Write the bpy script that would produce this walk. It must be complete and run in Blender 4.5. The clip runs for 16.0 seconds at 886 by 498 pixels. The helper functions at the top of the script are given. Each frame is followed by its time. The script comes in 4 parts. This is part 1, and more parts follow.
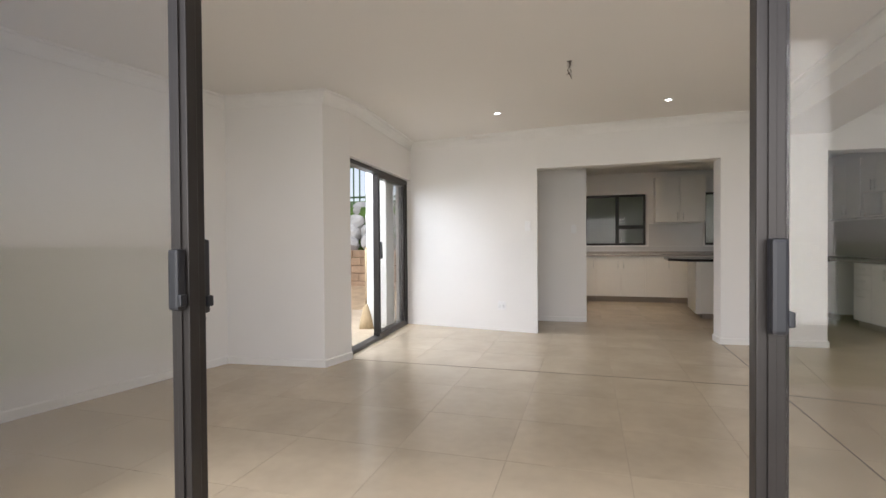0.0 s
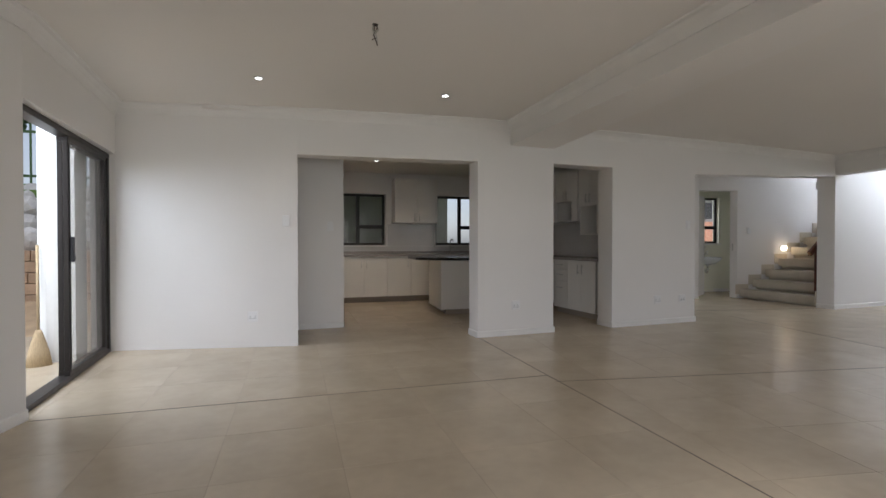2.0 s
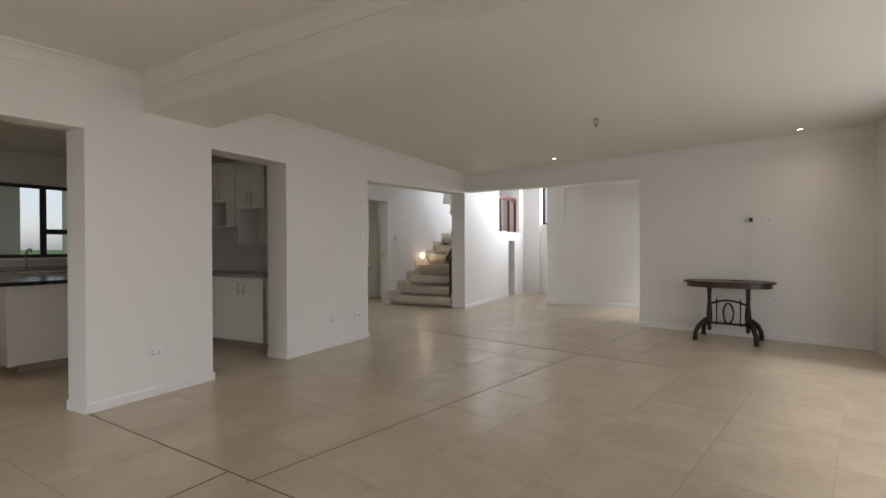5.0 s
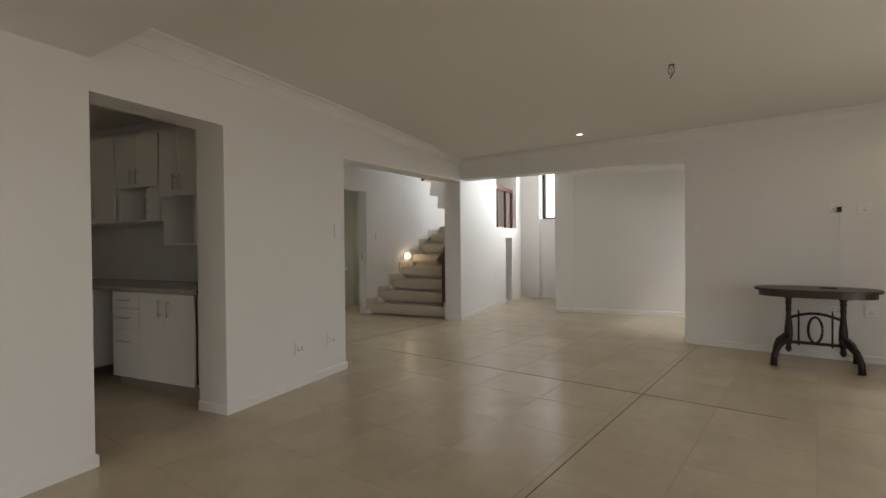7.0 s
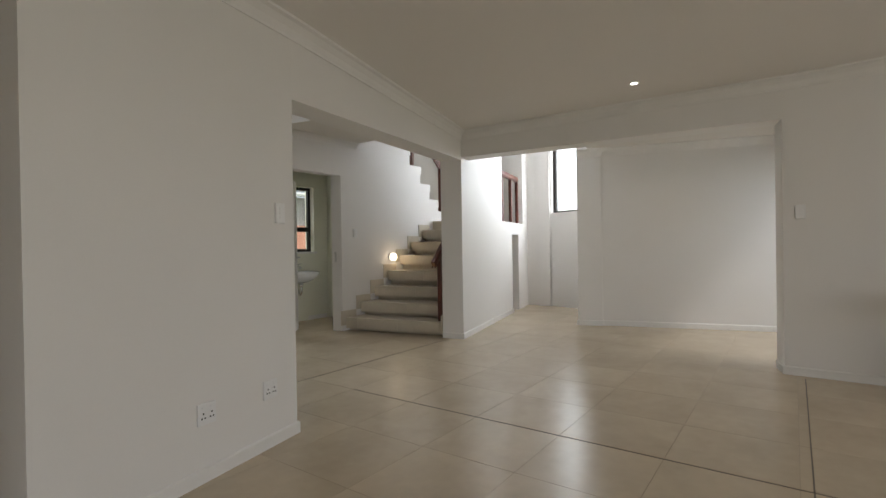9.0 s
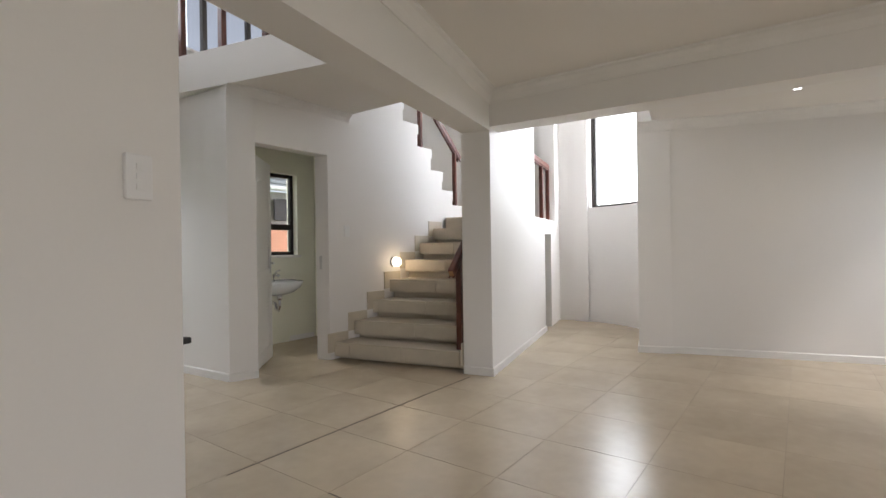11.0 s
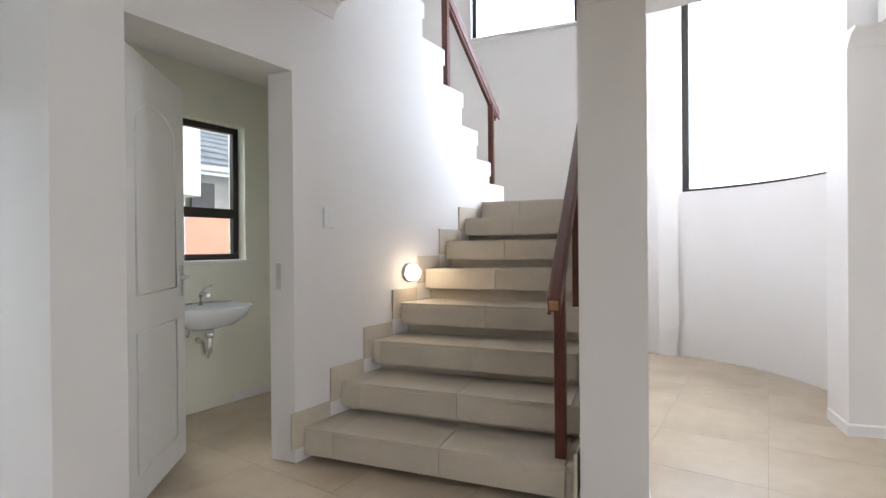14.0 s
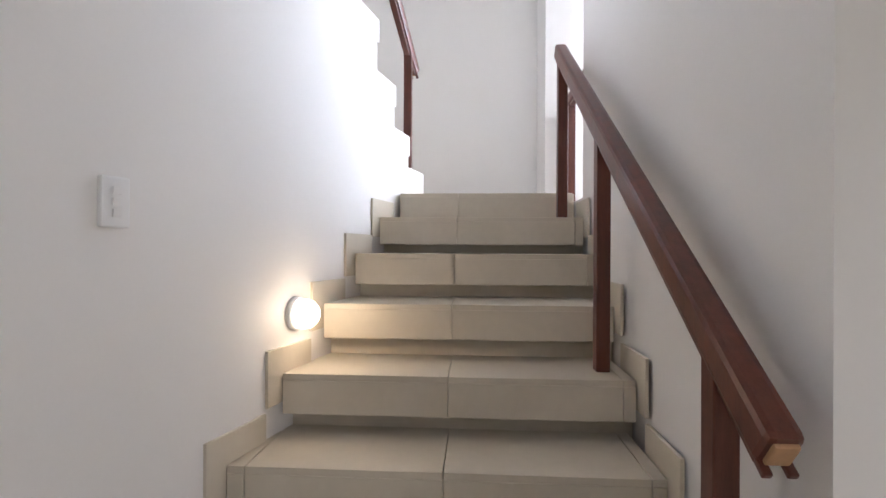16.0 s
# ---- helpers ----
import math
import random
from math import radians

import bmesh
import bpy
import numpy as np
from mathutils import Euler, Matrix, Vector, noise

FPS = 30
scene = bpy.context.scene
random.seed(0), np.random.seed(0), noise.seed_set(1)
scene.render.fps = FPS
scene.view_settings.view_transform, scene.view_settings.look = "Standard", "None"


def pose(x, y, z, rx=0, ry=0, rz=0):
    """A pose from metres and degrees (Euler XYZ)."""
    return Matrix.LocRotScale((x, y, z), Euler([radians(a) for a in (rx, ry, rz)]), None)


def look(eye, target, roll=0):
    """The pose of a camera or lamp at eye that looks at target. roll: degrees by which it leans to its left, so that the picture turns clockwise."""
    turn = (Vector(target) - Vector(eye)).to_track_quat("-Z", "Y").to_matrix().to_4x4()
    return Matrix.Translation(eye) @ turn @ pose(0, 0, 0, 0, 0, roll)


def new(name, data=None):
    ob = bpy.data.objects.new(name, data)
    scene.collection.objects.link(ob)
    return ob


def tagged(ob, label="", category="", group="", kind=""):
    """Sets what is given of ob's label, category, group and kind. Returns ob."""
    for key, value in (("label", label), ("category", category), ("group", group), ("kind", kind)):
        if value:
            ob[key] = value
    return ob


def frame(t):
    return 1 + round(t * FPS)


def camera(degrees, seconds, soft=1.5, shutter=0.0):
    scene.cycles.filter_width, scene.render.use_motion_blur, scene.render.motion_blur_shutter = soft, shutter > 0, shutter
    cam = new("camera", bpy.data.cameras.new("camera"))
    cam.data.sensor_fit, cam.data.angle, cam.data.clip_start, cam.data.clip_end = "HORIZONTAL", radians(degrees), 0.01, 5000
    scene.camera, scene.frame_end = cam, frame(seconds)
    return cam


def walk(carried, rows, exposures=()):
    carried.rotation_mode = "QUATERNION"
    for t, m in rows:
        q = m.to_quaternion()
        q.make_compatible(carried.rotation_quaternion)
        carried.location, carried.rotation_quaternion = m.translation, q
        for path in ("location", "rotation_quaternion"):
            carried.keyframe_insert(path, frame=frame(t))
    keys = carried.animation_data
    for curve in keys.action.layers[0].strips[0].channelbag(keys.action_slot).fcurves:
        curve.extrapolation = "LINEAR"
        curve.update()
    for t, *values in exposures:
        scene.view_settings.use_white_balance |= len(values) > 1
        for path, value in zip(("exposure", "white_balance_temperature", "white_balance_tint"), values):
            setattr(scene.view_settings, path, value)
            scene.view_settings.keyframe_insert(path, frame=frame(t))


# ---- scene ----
EXPOSURES = [(0, 0.1, 6050, 14), (0.5, 0.0, 6100, 13), (1.0, -0.2, 6050, 13), (2.0, -0.46, 5850, 13), (3.5, -0.1, 6050, 13), (5.0, -0.2, 6100, 13), (7.5, -0.52, 6500, 10), (9.0, -0.34, 6250, 10), (11.5, 0.08, 6200, 14), (12.5, 0.3, 5950, 14), (14.5, 0.56, 5800, 14), (16.0, 0.6, 5800, 16)]
cam = camera(84.3, 16.0)
ROWS = [
    (0, 0.008, -0.216, 1.127, 12.76, -0.78, 0.42),
    (0.5, -0.164, -0.029, 1.138, 3.83, -0.94, 0.37),
    (1, -0.295, 0.169, 1.112, -2.71, -0.80, 0.39),
    (1.5, -0.439, 0.312, 1.107, -12.14, -0.75, 0.33),
    (2, -0.579, 0.522, 1.091, -20.67, -0.75, 0.03),
    (2.5, -0.636, 0.828, 1.169, -31.18, -1.11, -0.18),
    (3, -0.609, 0.930, 1.161, -41.77, -0.87, -0.25),
    (3.5, -0.522, 1.149, 1.174, -53.40, -0.59, -0.17),
    (4, -0.419, 1.359, 1.141, -59.04, -0.27, 0.13),
    (4.5, -0.269, 1.604, 1.152, -60.96, -0.24, 0.25),
    (5, -0.090, 1.770, 1.179, -61.96, -0.34, 0.20),
    (7.5, 1.559, 3.020, 1.204, -65.95, -0.62, 0.65),
    (8, 1.944, 3.235, 1.159, -66.57, -0.50, 0.68),
    (8.5, 2.303, 3.424, 1.136, -66.57, -0.42, 0.71),
    (9, 2.676, 3.615, 1.122, -66.85, -0.32, 0.91),
    (11.5, 4.43, 4.615, 1.138, -66.3, -0.15, 0.83),
    (12, 4.776, 4.867, 1.140, -66.70, -0.18, 0.77),
    (12.5, 5.101, 5.106, 1.158, -66.98, -0.30, 0.81),
    (13, 5.408, 5.350, 1.154, -67.95, -0.51, 0.64),
    (13.5, 5.742, 5.570, 1.153, -67.90, -0.48, 0.50),
    (14, 6.052, 5.781, 1.150, -68.95, -0.21, 0.49),
    (14.5, 6.417, 6.007, 1.138, -70.88, -0.22, 0.69),
    (15, 6.721, 6.157, 1.165, -73.96, -0.73, 0.87),
    (15.5, 6.999, 6.303, 1.183, -80.46, -0.93, 0.69),
    (16, 7.358, 6.574, 1.218, -86.45, 0.07, -0.26),
]
walk(cam, [(t, pose(x, y, z, 90 + pitch, roll, yaw)) for t, x, y, z, yaw, pitch, roll in ROWS], EXPOSURES)

# ---- world and light ----
world = bpy.data.worlds.new("overcast_sky")
scene.world = world
world.use_nodes = True
wn, wl = world.node_tree.nodes, world.node_tree.links
sky = wn.new("ShaderNodeTexSky")
sky.sky_type = "NISHITA"
sky.sun_disc = False
sky.sun_elevation, sky.sun_rotation = radians(55), radians(200)
sky.dust_density = 1.0
pale = wn.new("ShaderNodeHueSaturation")
pale.inputs["Saturation"].default_value = 0.35
wl.new(sky.outputs[0], pale.inputs["Color"])
wl.new(pale.outputs[0], wn["Background"].inputs[0])
wn["Background"].inputs[1].default_value = 0.15

sun = new("sun", bpy.data.lights.new("sun", "SUN"))
sun.data.energy, sun.data.angle, sun.data.color = 1.4, radians(15), (1.0, 0.96, 0.9)
sun.matrix_world = look((0, 0, 10), (2.0, 5.6, 1.5))


def area(name, eye, target, w, h, watts, colour=(0.93, 0.97, 1.0)):
    ob = new(name, bpy.data.lights.new(name, "AREA"))
    ob.data.shape, ob.data.size, ob.data.size_y = "RECTANGLE", w, h
    ob.data.energy, ob.data.color = watts, colour
    ob.matrix_world = look(eye, target)
    return ob


area("daylight_front", (-0.3, -1.6, 1.5), (-0.3, 2.0, 1.75), 4.0, 1.8, 95, (1.0, 0.95, 0.87))
area("daylight_terrace", (3.8, -0.25, 1.2), (3.6, 3.0, 1.5), 3.6, 2.2, 25, (1.0, 0.96, 0.89))
area("daylight_side", (-3.4, 5.1, 2.2), (-1.5, 4.9, 0.0), 1.9, 1.6, 105)
area("daylight_stair_window", (12.0, 3.75, 3.2), (9.6, 6.6, 3.0), 5.0, 3.6, 400)
area("daylight_gallery", (6.38, 9.5, 4.1), (6.4, 6.0, 1.5), 1.5, 1.3, 42)
area("daylight_cloakroom", (8.85, 9.5, 2.9), (8.4, 7.9, 0.7), 0.9, 0.6, 44, (1.0, 0.98, 0.88))
# fill added to brighten the alcove, through an assumed opening out of view
area("alcove_fill_light", (8.85, 1.9, 1.25), (9.2, 4.5, 1.2), 1.5, 1.6, 4)
area("daylight_entrance", (6.3, 10.4, 2.9), (6.5, 8.2, 0.4), 1.6, 1.0, 26)

# ---- materials ----


def mat(name, colour, rough=0.6, metal=0.0, vary=0.06, scale=3.0, bump=0.0, fine=60.0, spec=0.5, piece=0.0, grain=None):
    m = bpy.data.materials.new(name)
    m.use_nodes = True
    n, l = m.node_tree.nodes, m.node_tree.links
    b = n["Principled BSDF"]
    b.inputs["Roughness"].default_value, b.inputs["Metallic"].default_value = rough, metal
    b.inputs["Specular IOR Level"].default_value = spec
    co = n.new("ShaderNodeTexCoord")
    mp = n.new("ShaderNodeMapping")
    l.new(co.outputs["Object"], mp.inputs[0])
    if grain:
        mp.inputs["Scale"].default_value = grain
    t1, t2 = n.new("ShaderNodeTexNoise"), n.new("ShaderNodeTexNoise")
    t1.inputs["Scale"].default_value, t2.inputs["Scale"].default_value = scale, fine
    t1.inputs["Detail"].default_value = 4
    l.new(mp.outputs[0], t1.inputs[0])
    l.new(mp.outputs[0], t2.inputs[0])
    add = n.new("ShaderNodeMath")
    add.operation = "MULTIPLY_ADD"
    add.inputs[1].default_value = 0.35
    l.new(t2.outputs[0], add.inputs[0])
    l.new(t1.outputs[0], add.inputs[2])
    ramp = n.new("ShaderNodeValToRGB")
    lo, hi = ramp.color_ramp.elements
    lo.position, hi.position = 0.4, 0.95
    lo.color = (*[c * (1 - vary) for c in colour], 1)
    hi.color = (*[min(1, c * (1 + vary)) for c in colour], 1)
    l.new(add.outputs[0], ramp.inputs[0])
    out = ramp.outputs[0]
    if piece:
        info, mul = n.new("ShaderNodeObjectInfo"), n.new("ShaderNodeMapRange")
        mul.inputs[3].default_value, mul.inputs[4].default_value = 1 - piece, 1 + piece
        l.new(info.outputs["Random"], mul.inputs[0])
        hsv = n.new("ShaderNodeHueSaturation")
        l.new(mul.outputs[0], hsv.inputs["Value"])
        l.new(out, hsv.inputs["Color"])
        out = hsv.outputs[0]
        offset = n.new("ShaderNodeVectorMath")
        offset.operation = "SCALE"
        offset.inputs[0].default_value = (17, 23, 5)
        l.new(info.outputs["Random"], offset.inputs["Scale"])
        l.new(offset.outputs[0], mp.inputs["Location"])
    l.new(out, b.inputs["Base Color"])
    rr = n.new("ShaderNodeMapRange")
    rr.inputs[3].default_value, rr.inputs[4].default_value = max(0.02, rough * 0.85), min(1, rough * 1.15)
    l.new(t1.outputs[0], rr.inputs[0])
    l.new(rr.outputs[0], b.inputs["Roughness"])
    if bump:
        bp = n.new("ShaderNodeBump")
        bp.inputs["Strength"].default_value, bp.inputs["Distance"].default_value = bump, 0.004
        l.new(add.outputs[0], bp.inputs["Height"])
        l.new(bp.outputs[0], b.inputs["Normal"])
    return m


def glow(name, colour, strength):
    m = mat(name, colour, 0.4)
    b = m.node_tree.nodes["Principled BSDF"]
    b.inputs["Emission Color"].default_value = (*colour, 1)
    b.inputs["Emission Strength"].default_value = strength
    return m


def glass(name, tint=(0.97, 0.985, 0.98), haze=0.0):
    m = bpy.data.materials.new(name)
    m.use_nodes = True
    n, l = m.node_tree.nodes, m.node_tree.links
    tr, gl, mix, fr = n.new("ShaderNodeBsdfTransparent"), n.new("ShaderNodeBsdfGlossy"), n.new("ShaderNodeMixShader"), n.new("ShaderNodeLayerWeight")
    fr.inputs[0].default_value = 0.5
    power, sheen = n.new("ShaderNodeMath"), n.new("ShaderNodeMath")
    power.operation, sheen.operation = "POWER", "MULTIPLY_ADD"
    power.inputs[1].default_value, sheen.inputs[1].default_value, sheen.inputs[2].default_value = 5.0, 0.7, 0.015
    l.new(fr.outputs["Facing"], power.inputs[0])
    l.new(power.outputs[0], sheen.inputs[0])
    tr.inputs[0].default_value = (*tint, 1)
    gl.inputs["Roughness"].default_value = 0.01
    l.new(sheen.outputs[0], mix.inputs[0])
    l.new(tr.outputs[0], mix.inputs[1])
    l.new(gl.outputs[0], mix.inputs[2])
    out = mix.outputs[0]
    if haze:
        df, m2 = n.new("ShaderNodeBsdfDiffuse"), n.new("ShaderNodeMixShader")
        df.inputs[0].default_value = (0.8, 0.85, 0.83, 1)
        m2.inputs[0].default_value = haze
        l.new(out, m2.inputs[1])
        l.new(df.outputs[0], m2.inputs[2])
        out = m2.outputs[0]
    l.new(out, n["Material Output"].inputs[0])
    return m


PAINT = mat("white_wall_paint", (0.8, 0.775, 0.745), 0.55, vary=0.02, scale=1.2, bump=0.12, fine=90)
CEIL = mat("ceiling_paint", (0.8, 0.77, 0.73), 0.8, vary=0.015, scale=0.8, bump=0.06, fine=70)
TRIM = mat("skirting_paint", (0.8, 0.78, 0.75), 0.4, vary=0.03, scale=6)
TILE = mat("polished_porcelain_tile", (0.53, 0.44, 0.32), 0.25, vary=0.1, scale=2.2, bump=0.03, fine=14, piece=0.015)
STEP_TILE = mat("stair_tile", (0.6, 0.535, 0.43), 0.4, vary=0.06, scale=5, bump=0.03, fine=30, piece=0.03)
GROUT = mat("dark_grout", (0.15, 0.125, 0.1), 0.9, vary=0.15, scale=9)
FINE_GROUT = mat("sand_grout", (0.33, 0.27, 0.195), 0.8, vary=0.1, scale=9)
ALU = mat("bronze_aluminium", (0.035, 0.03, 0.027), 0.4, 0.4, vary=0.12, scale=8, fine=120)
BLACK = mat("black_plastic", (0.015, 0.015, 0.018), 0.45)
GLASS = glass("clear_glass", (0.985, 0.985, 0.98))
WOOD = mat("mahogany", (0.11, 0.03, 0.018), 0.35, vary=0.35, scale=5, bump=0.08, fine=40, grain=(8, 8, 1))
TABLE_WOOD = mat("walnut_tabletop", (0.05, 0.025, 0.015), 0.35, vary=0.35, scale=5, bump=0.06, fine=30, grain=(8, 1, 8))
IRON = mat("cast_iron", (0.025, 0.017, 0.014), 0.5, 0.3, vary=0.2, scale=12, bump=0.1)
EBONY = mat("black_stained_wood", (0.018, 0.015, 0.015), 0.4, vary=0.3, scale=6, bump=0.08, grain=(1, 8, 8))
STEEL = mat("brushed_steel", (0.6, 0.59, 0.57), 0.3, 1.0, vary=0.06, scale=10)
CHROME = mat("chrome", (0.8, 0.8, 0.8), 0.1, 1.0, vary=0.02)
LAMINATE = mat("white_laminate", (0.78, 0.75, 0.7), 0.3, vary=0.02, scale=3)
GRANITE = mat("black_granite", (0.02, 0.018, 0.017), 0.15, vary=0.6, scale=60, fine=200)
SPECKLE = mat("grey_speckled_stone", (0.36, 0.33, 0.3), 0.25, vary=0.35, scale=50, fine=220)
SPLASH = mat("splashback_tile", (0.62, 0.6, 0.58), 0.2, vary=0.03, scale=5)
PLINTH = mat("plinth_board", (0.3, 0.25, 0.2), 0.6)
CERAMIC = mat("white_ceramic", (0.82, 0.83, 0.84), 0.12, vary=0.01)
PLASTIC = mat("white_plastic", (0.82, 0.81, 0.8), 0.35, vary=0.01)
DARK = mat("socket_hole", (0.02, 0.02, 0.02), 0.6)
LED = glow("downlight_lens", (1.0, 0.97, 0.9), 12.0)
BULB = glow("lamp_glass", (1.0, 0.86, 0.62), 4.5)
SKYGLOW = glow("overcast_white", (0.95, 0.97, 1.0), 2.5)
COPPER = mat("wire_sheath", (0.07, 0.05, 0.04), 0.5)
LAWN = mat("lawn_soil", (0.1, 0.17, 0.035), 0.9, vary=0.4, scale=6, bump=0.5, fine=80)
BLADE = mat("grass_blades", (0.24, 0.4, 0.07), 0.6, vary=0.35, scale=4)
PAVING = mat("concrete_paving", (0.5, 0.47, 0.43), 0.85, vary=0.15, scale=4, bump=0.25)
SOIL = mat("sandy_soil", (0.42, 0.3, 0.18), 0.95, vary=0.2, scale=5, bump=0.5)
RENDER = mat("plastered_wall", (0.72, 0.72, 0.69), 0.85, vary=0.05, scale=2, bump=0.2)
GREEN_RENDER = mat("pale_green_plaster", (0.5, 0.52, 0.45), 0.85, vary=0.06, scale=2, bump=0.2)
PINK = mat("terracotta_plaster", (0.62, 0.3, 0.2), 0.85, vary=0.1, scale=2, bump=0.2)
ROOF = mat("grey_roof_tile", (0.25, 0.27, 0.27), 0.7, vary=0.2, scale=8)
BRICK = mat("retaining_block", (0.4, 0.27, 0.17), 0.9, vary=0.2, scale=9, bump=0.4, piece=0.12)
STONE = mat("pale_rock", (0.5, 0.48, 0.45), 0.9, vary=0.25, scale=6, bump=0.5, piece=0.15)
LEAF = mat("leaf", (0.05, 0.1, 0.03), 0.6, vary=0.4, scale=8)
CURTAIN = mat("tan_curtain", (0.4, 0.27, 0.17), 0.85, vary=0.1, scale=5)
SHEER = mat("blue_sheer", (0.58, 0.62, 0.7), 0.8, vary=0.08, scale=4)
RAW_WOOD = mat("raw_cut_wood", (0.42, 0.24, 0.12), 0.75, vary=0.25, scale=20, bump=0.3)
STRAW = mat("broom_straw", (0.45, 0.34, 0.2), 0.9, vary=0.2, scale=20, grain=(8, 8, 1))
# wall grey with the shade under roofs and eaves put into its colour
SHADE_GREY = mat("shade_darkened_wall", (0.38, 0.36, 0.33), 0.85, vary=0.1)
WC_PAINT = mat("wc_wall_paint", (0.8, 0.79, 0.66), 0.5, vary=0.02, scale=2, bump=0.1)

# ---- mesh helpers ----


def prism(poly, z0, z1, bm=None):
    """An upright block over a plan; z0 and z1 are numbers or one number for each corner."""
    bm = bm or bmesh.new()
    n = len(poly)
    lo = z0 if isinstance(z0, (list, tuple)) else [z0] * n
    hi = z1 if isinstance(z1, (list, tuple)) else [z1] * n
    a = [bm.verts.new((*p, z)) for p, z in zip(poly, lo)]
    b = [bm.verts.new((*p, z)) for p, z in zip(poly, hi)]
    fs = [bm.faces.new(a), bm.faces.new(b)]
    for i in range(n):
        j = (i + 1) % n
        fs.append(bm.faces.new((a[i], a[j], b[j], b[i])))
    bmesh.ops.recalc_face_normals(bm, faces=fs)
    return bm


def block(c, s, m=None, bev=0.0, bm=None):
    """A block of size s round the centre c, turned by m."""
    own = bmesh.new()
    bmesh.ops.create_cube(own, size=1, matrix=Matrix.Diagonal((*s, 1)))
    if bev:
        bmesh.ops.bevel(own, geom=own.edges[:], offset=bev, segments=2, affect="EDGES", profile=0.6)
    bmesh.ops.transform(own, matrix=Matrix.Translation(c) @ (m or Matrix()), verts=own.verts)
    return merge(bm, own)


def merge(bm, own):
    if bm is None:
        return own
    tmp = bpy.data.meshes.new("tmp")
    own.to_mesh(tmp)
    own.free()
    bm.from_mesh(tmp)
    bpy.data.meshes.remove(tmp)
    return bm


def lathe(profile, m=None, seg=20, bm=None):
    own = bmesh.new()
    rings = [[own.verts.new((r * math.cos(2 * math.pi * i / seg), r * math.sin(2 * math.pi * i / seg), z)) for i in range(seg)] for r, z in profile]
    for a, b in zip(rings, rings[1:]):
        for i in range(seg):
            own.faces.new((a[i], a[(i + 1) % seg], b[(i + 1) % seg], b[i]))
    own.faces.new(rings[0])
    own.faces.new(rings[-1])
    bmesh.ops.recalc_face_normals(own, faces=own.faces)
    for f in own.faces:
        f.smooth = len(f.verts) == 4
    if m:
        bmesh.ops.transform(own, matrix=m, verts=own.verts)
    return merge(bm, own)


def tube(points, r, seg=8, bm=None, flat=1.0):
    own = bmesh.new()
    pts = [Vector(p) for p in points]
    rings = []
    for i, p in enumerate(pts):
        d = (pts[min(i + 1, len(pts) - 1)] - pts[max(i - 1, 0)]).normalized()
        s = d.cross(Vector((0, 0, 1)))
        s = s.normalized() if s.length > 1e-3 else Vector((1, 0, 0))
        u = s.cross(d)
        rr = r[i] if isinstance(r, (list, tuple)) else r
        rings.append([own.verts.new(p + rr * (math.cos(a) * s * flat + math.sin(a) * u)) for a in (2 * math.pi * k / seg for k in range(seg))])
    for a, b in zip(rings, rings[1:]):
        for i in range(seg):
            own.faces.new((a[i], a[(i + 1) % seg], b[(i + 1) % seg], b[i])).smooth = True
    own.faces.new(rings[0])
    own.faces.new(rings[-1])
    bmesh.ops.recalc_face_normals(own, faces=own.faces)
    return merge(bm, own)


def part(name, bm, material, parent=None, label=""):
    me = bpy.data.meshes.new(name)
    bm.to_mesh(me)
    bm.free()
    me.materials.append(material)
    ob = new(name, me)
    ob.parent = parent
    if label:
        ob["label"] = label
    return ob


def thing(name, label, category, m=None, group=""):
    ob = tagged(new(name), label, category, group)
    ob.matrix_basis = m or Matrix()
    return ob


def structure(name, bm, material, label, category="wall"):
    return tagged(part(name, bm, material), label, category, kind="structure")


def at(p, q=None, z=0.0):
    """A pose at p in plan whose x axis runs towards q."""
    a = 0 if q is None else math.degrees(math.atan2(q[1] - p[1], q[0] - p[0]))
    return pose(p[0], p[1], z, 0, 0, a)


def span(p, q):
    return math.hypot(q[0] - p[0], q[1] - p[1])

# ---- large structure ----
H = 2.49
TOP = 5.3
W = 5.62
structure("wall_dining_left", prism([(-3.78, 0.9), (-3.0, 3.83), (-3.2, 4.05), (-4.0, 0.9)], -0.1, 2.6), PAINT, "plain white painted plaster wall of the dining area")
structure("wall_nib", prism([(-3.0, 3.83), (-2.02, 3.86), (-1.92, 4.23), (-2.14, 4.23), (-2.3, 4.1), (-3.2, 4.05)], -0.1, 2.6), PAINT, "white plaster wall return beside the side sliding door")
structure("wall_side_header", prism([(-2.14, 4.23), (-1.92, 4.23), (-1.92, 6.3), (-2.14, 6.3)], 1.98, 2.6), PAINT, "white plaster header above the side sliding door")
structure("wall_dining_back", prism([(-2.14, 6.3), (-1.92, 6.3), (-0.19, 5.89), (-0.19, 6.1), (-2.14, 6.56)], -0.1, 2.6), PAINT, "white painted wall beside the kitchen opening")
structure("wall_kitchen_header", prism([(-0.19, 5.89), (1.77, W), (1.77, 5.84), (-0.19, 6.1)], 2.02, 2.6), PAINT, "white plaster header over the wide kitchen opening")
structure("wall_pier", prism([(1.77, W), (2.78, W), (2.78, 5.86), (1.77, 5.86)], -0.1, 2.6), PAINT, "white plaster pier between kitchen and scullery openings")
structure("wall_scullery_header", prism([(2.78, W), (3.66, W), (3.66, 5.9), (2.78, 5.86)], 2.05, 2.6), PAINT, "white plaster header over the scullery opening")
structure("wall_hall", prism([(3.66, W), (5.06, W), (5.06, 5.86), (3.66, 5.9)], -0.1, TOP), PAINT, "white painted wall between scullery and hall opening")
structure("wall_hall_header", prism([(5.06, W), (8.19, 5.72), (8.19, 5.98), (5.06, 5.86)], [2.03, 2.16, 2.16, 2.03], TOP), PAINT, "white plaster beam over the hall opening")
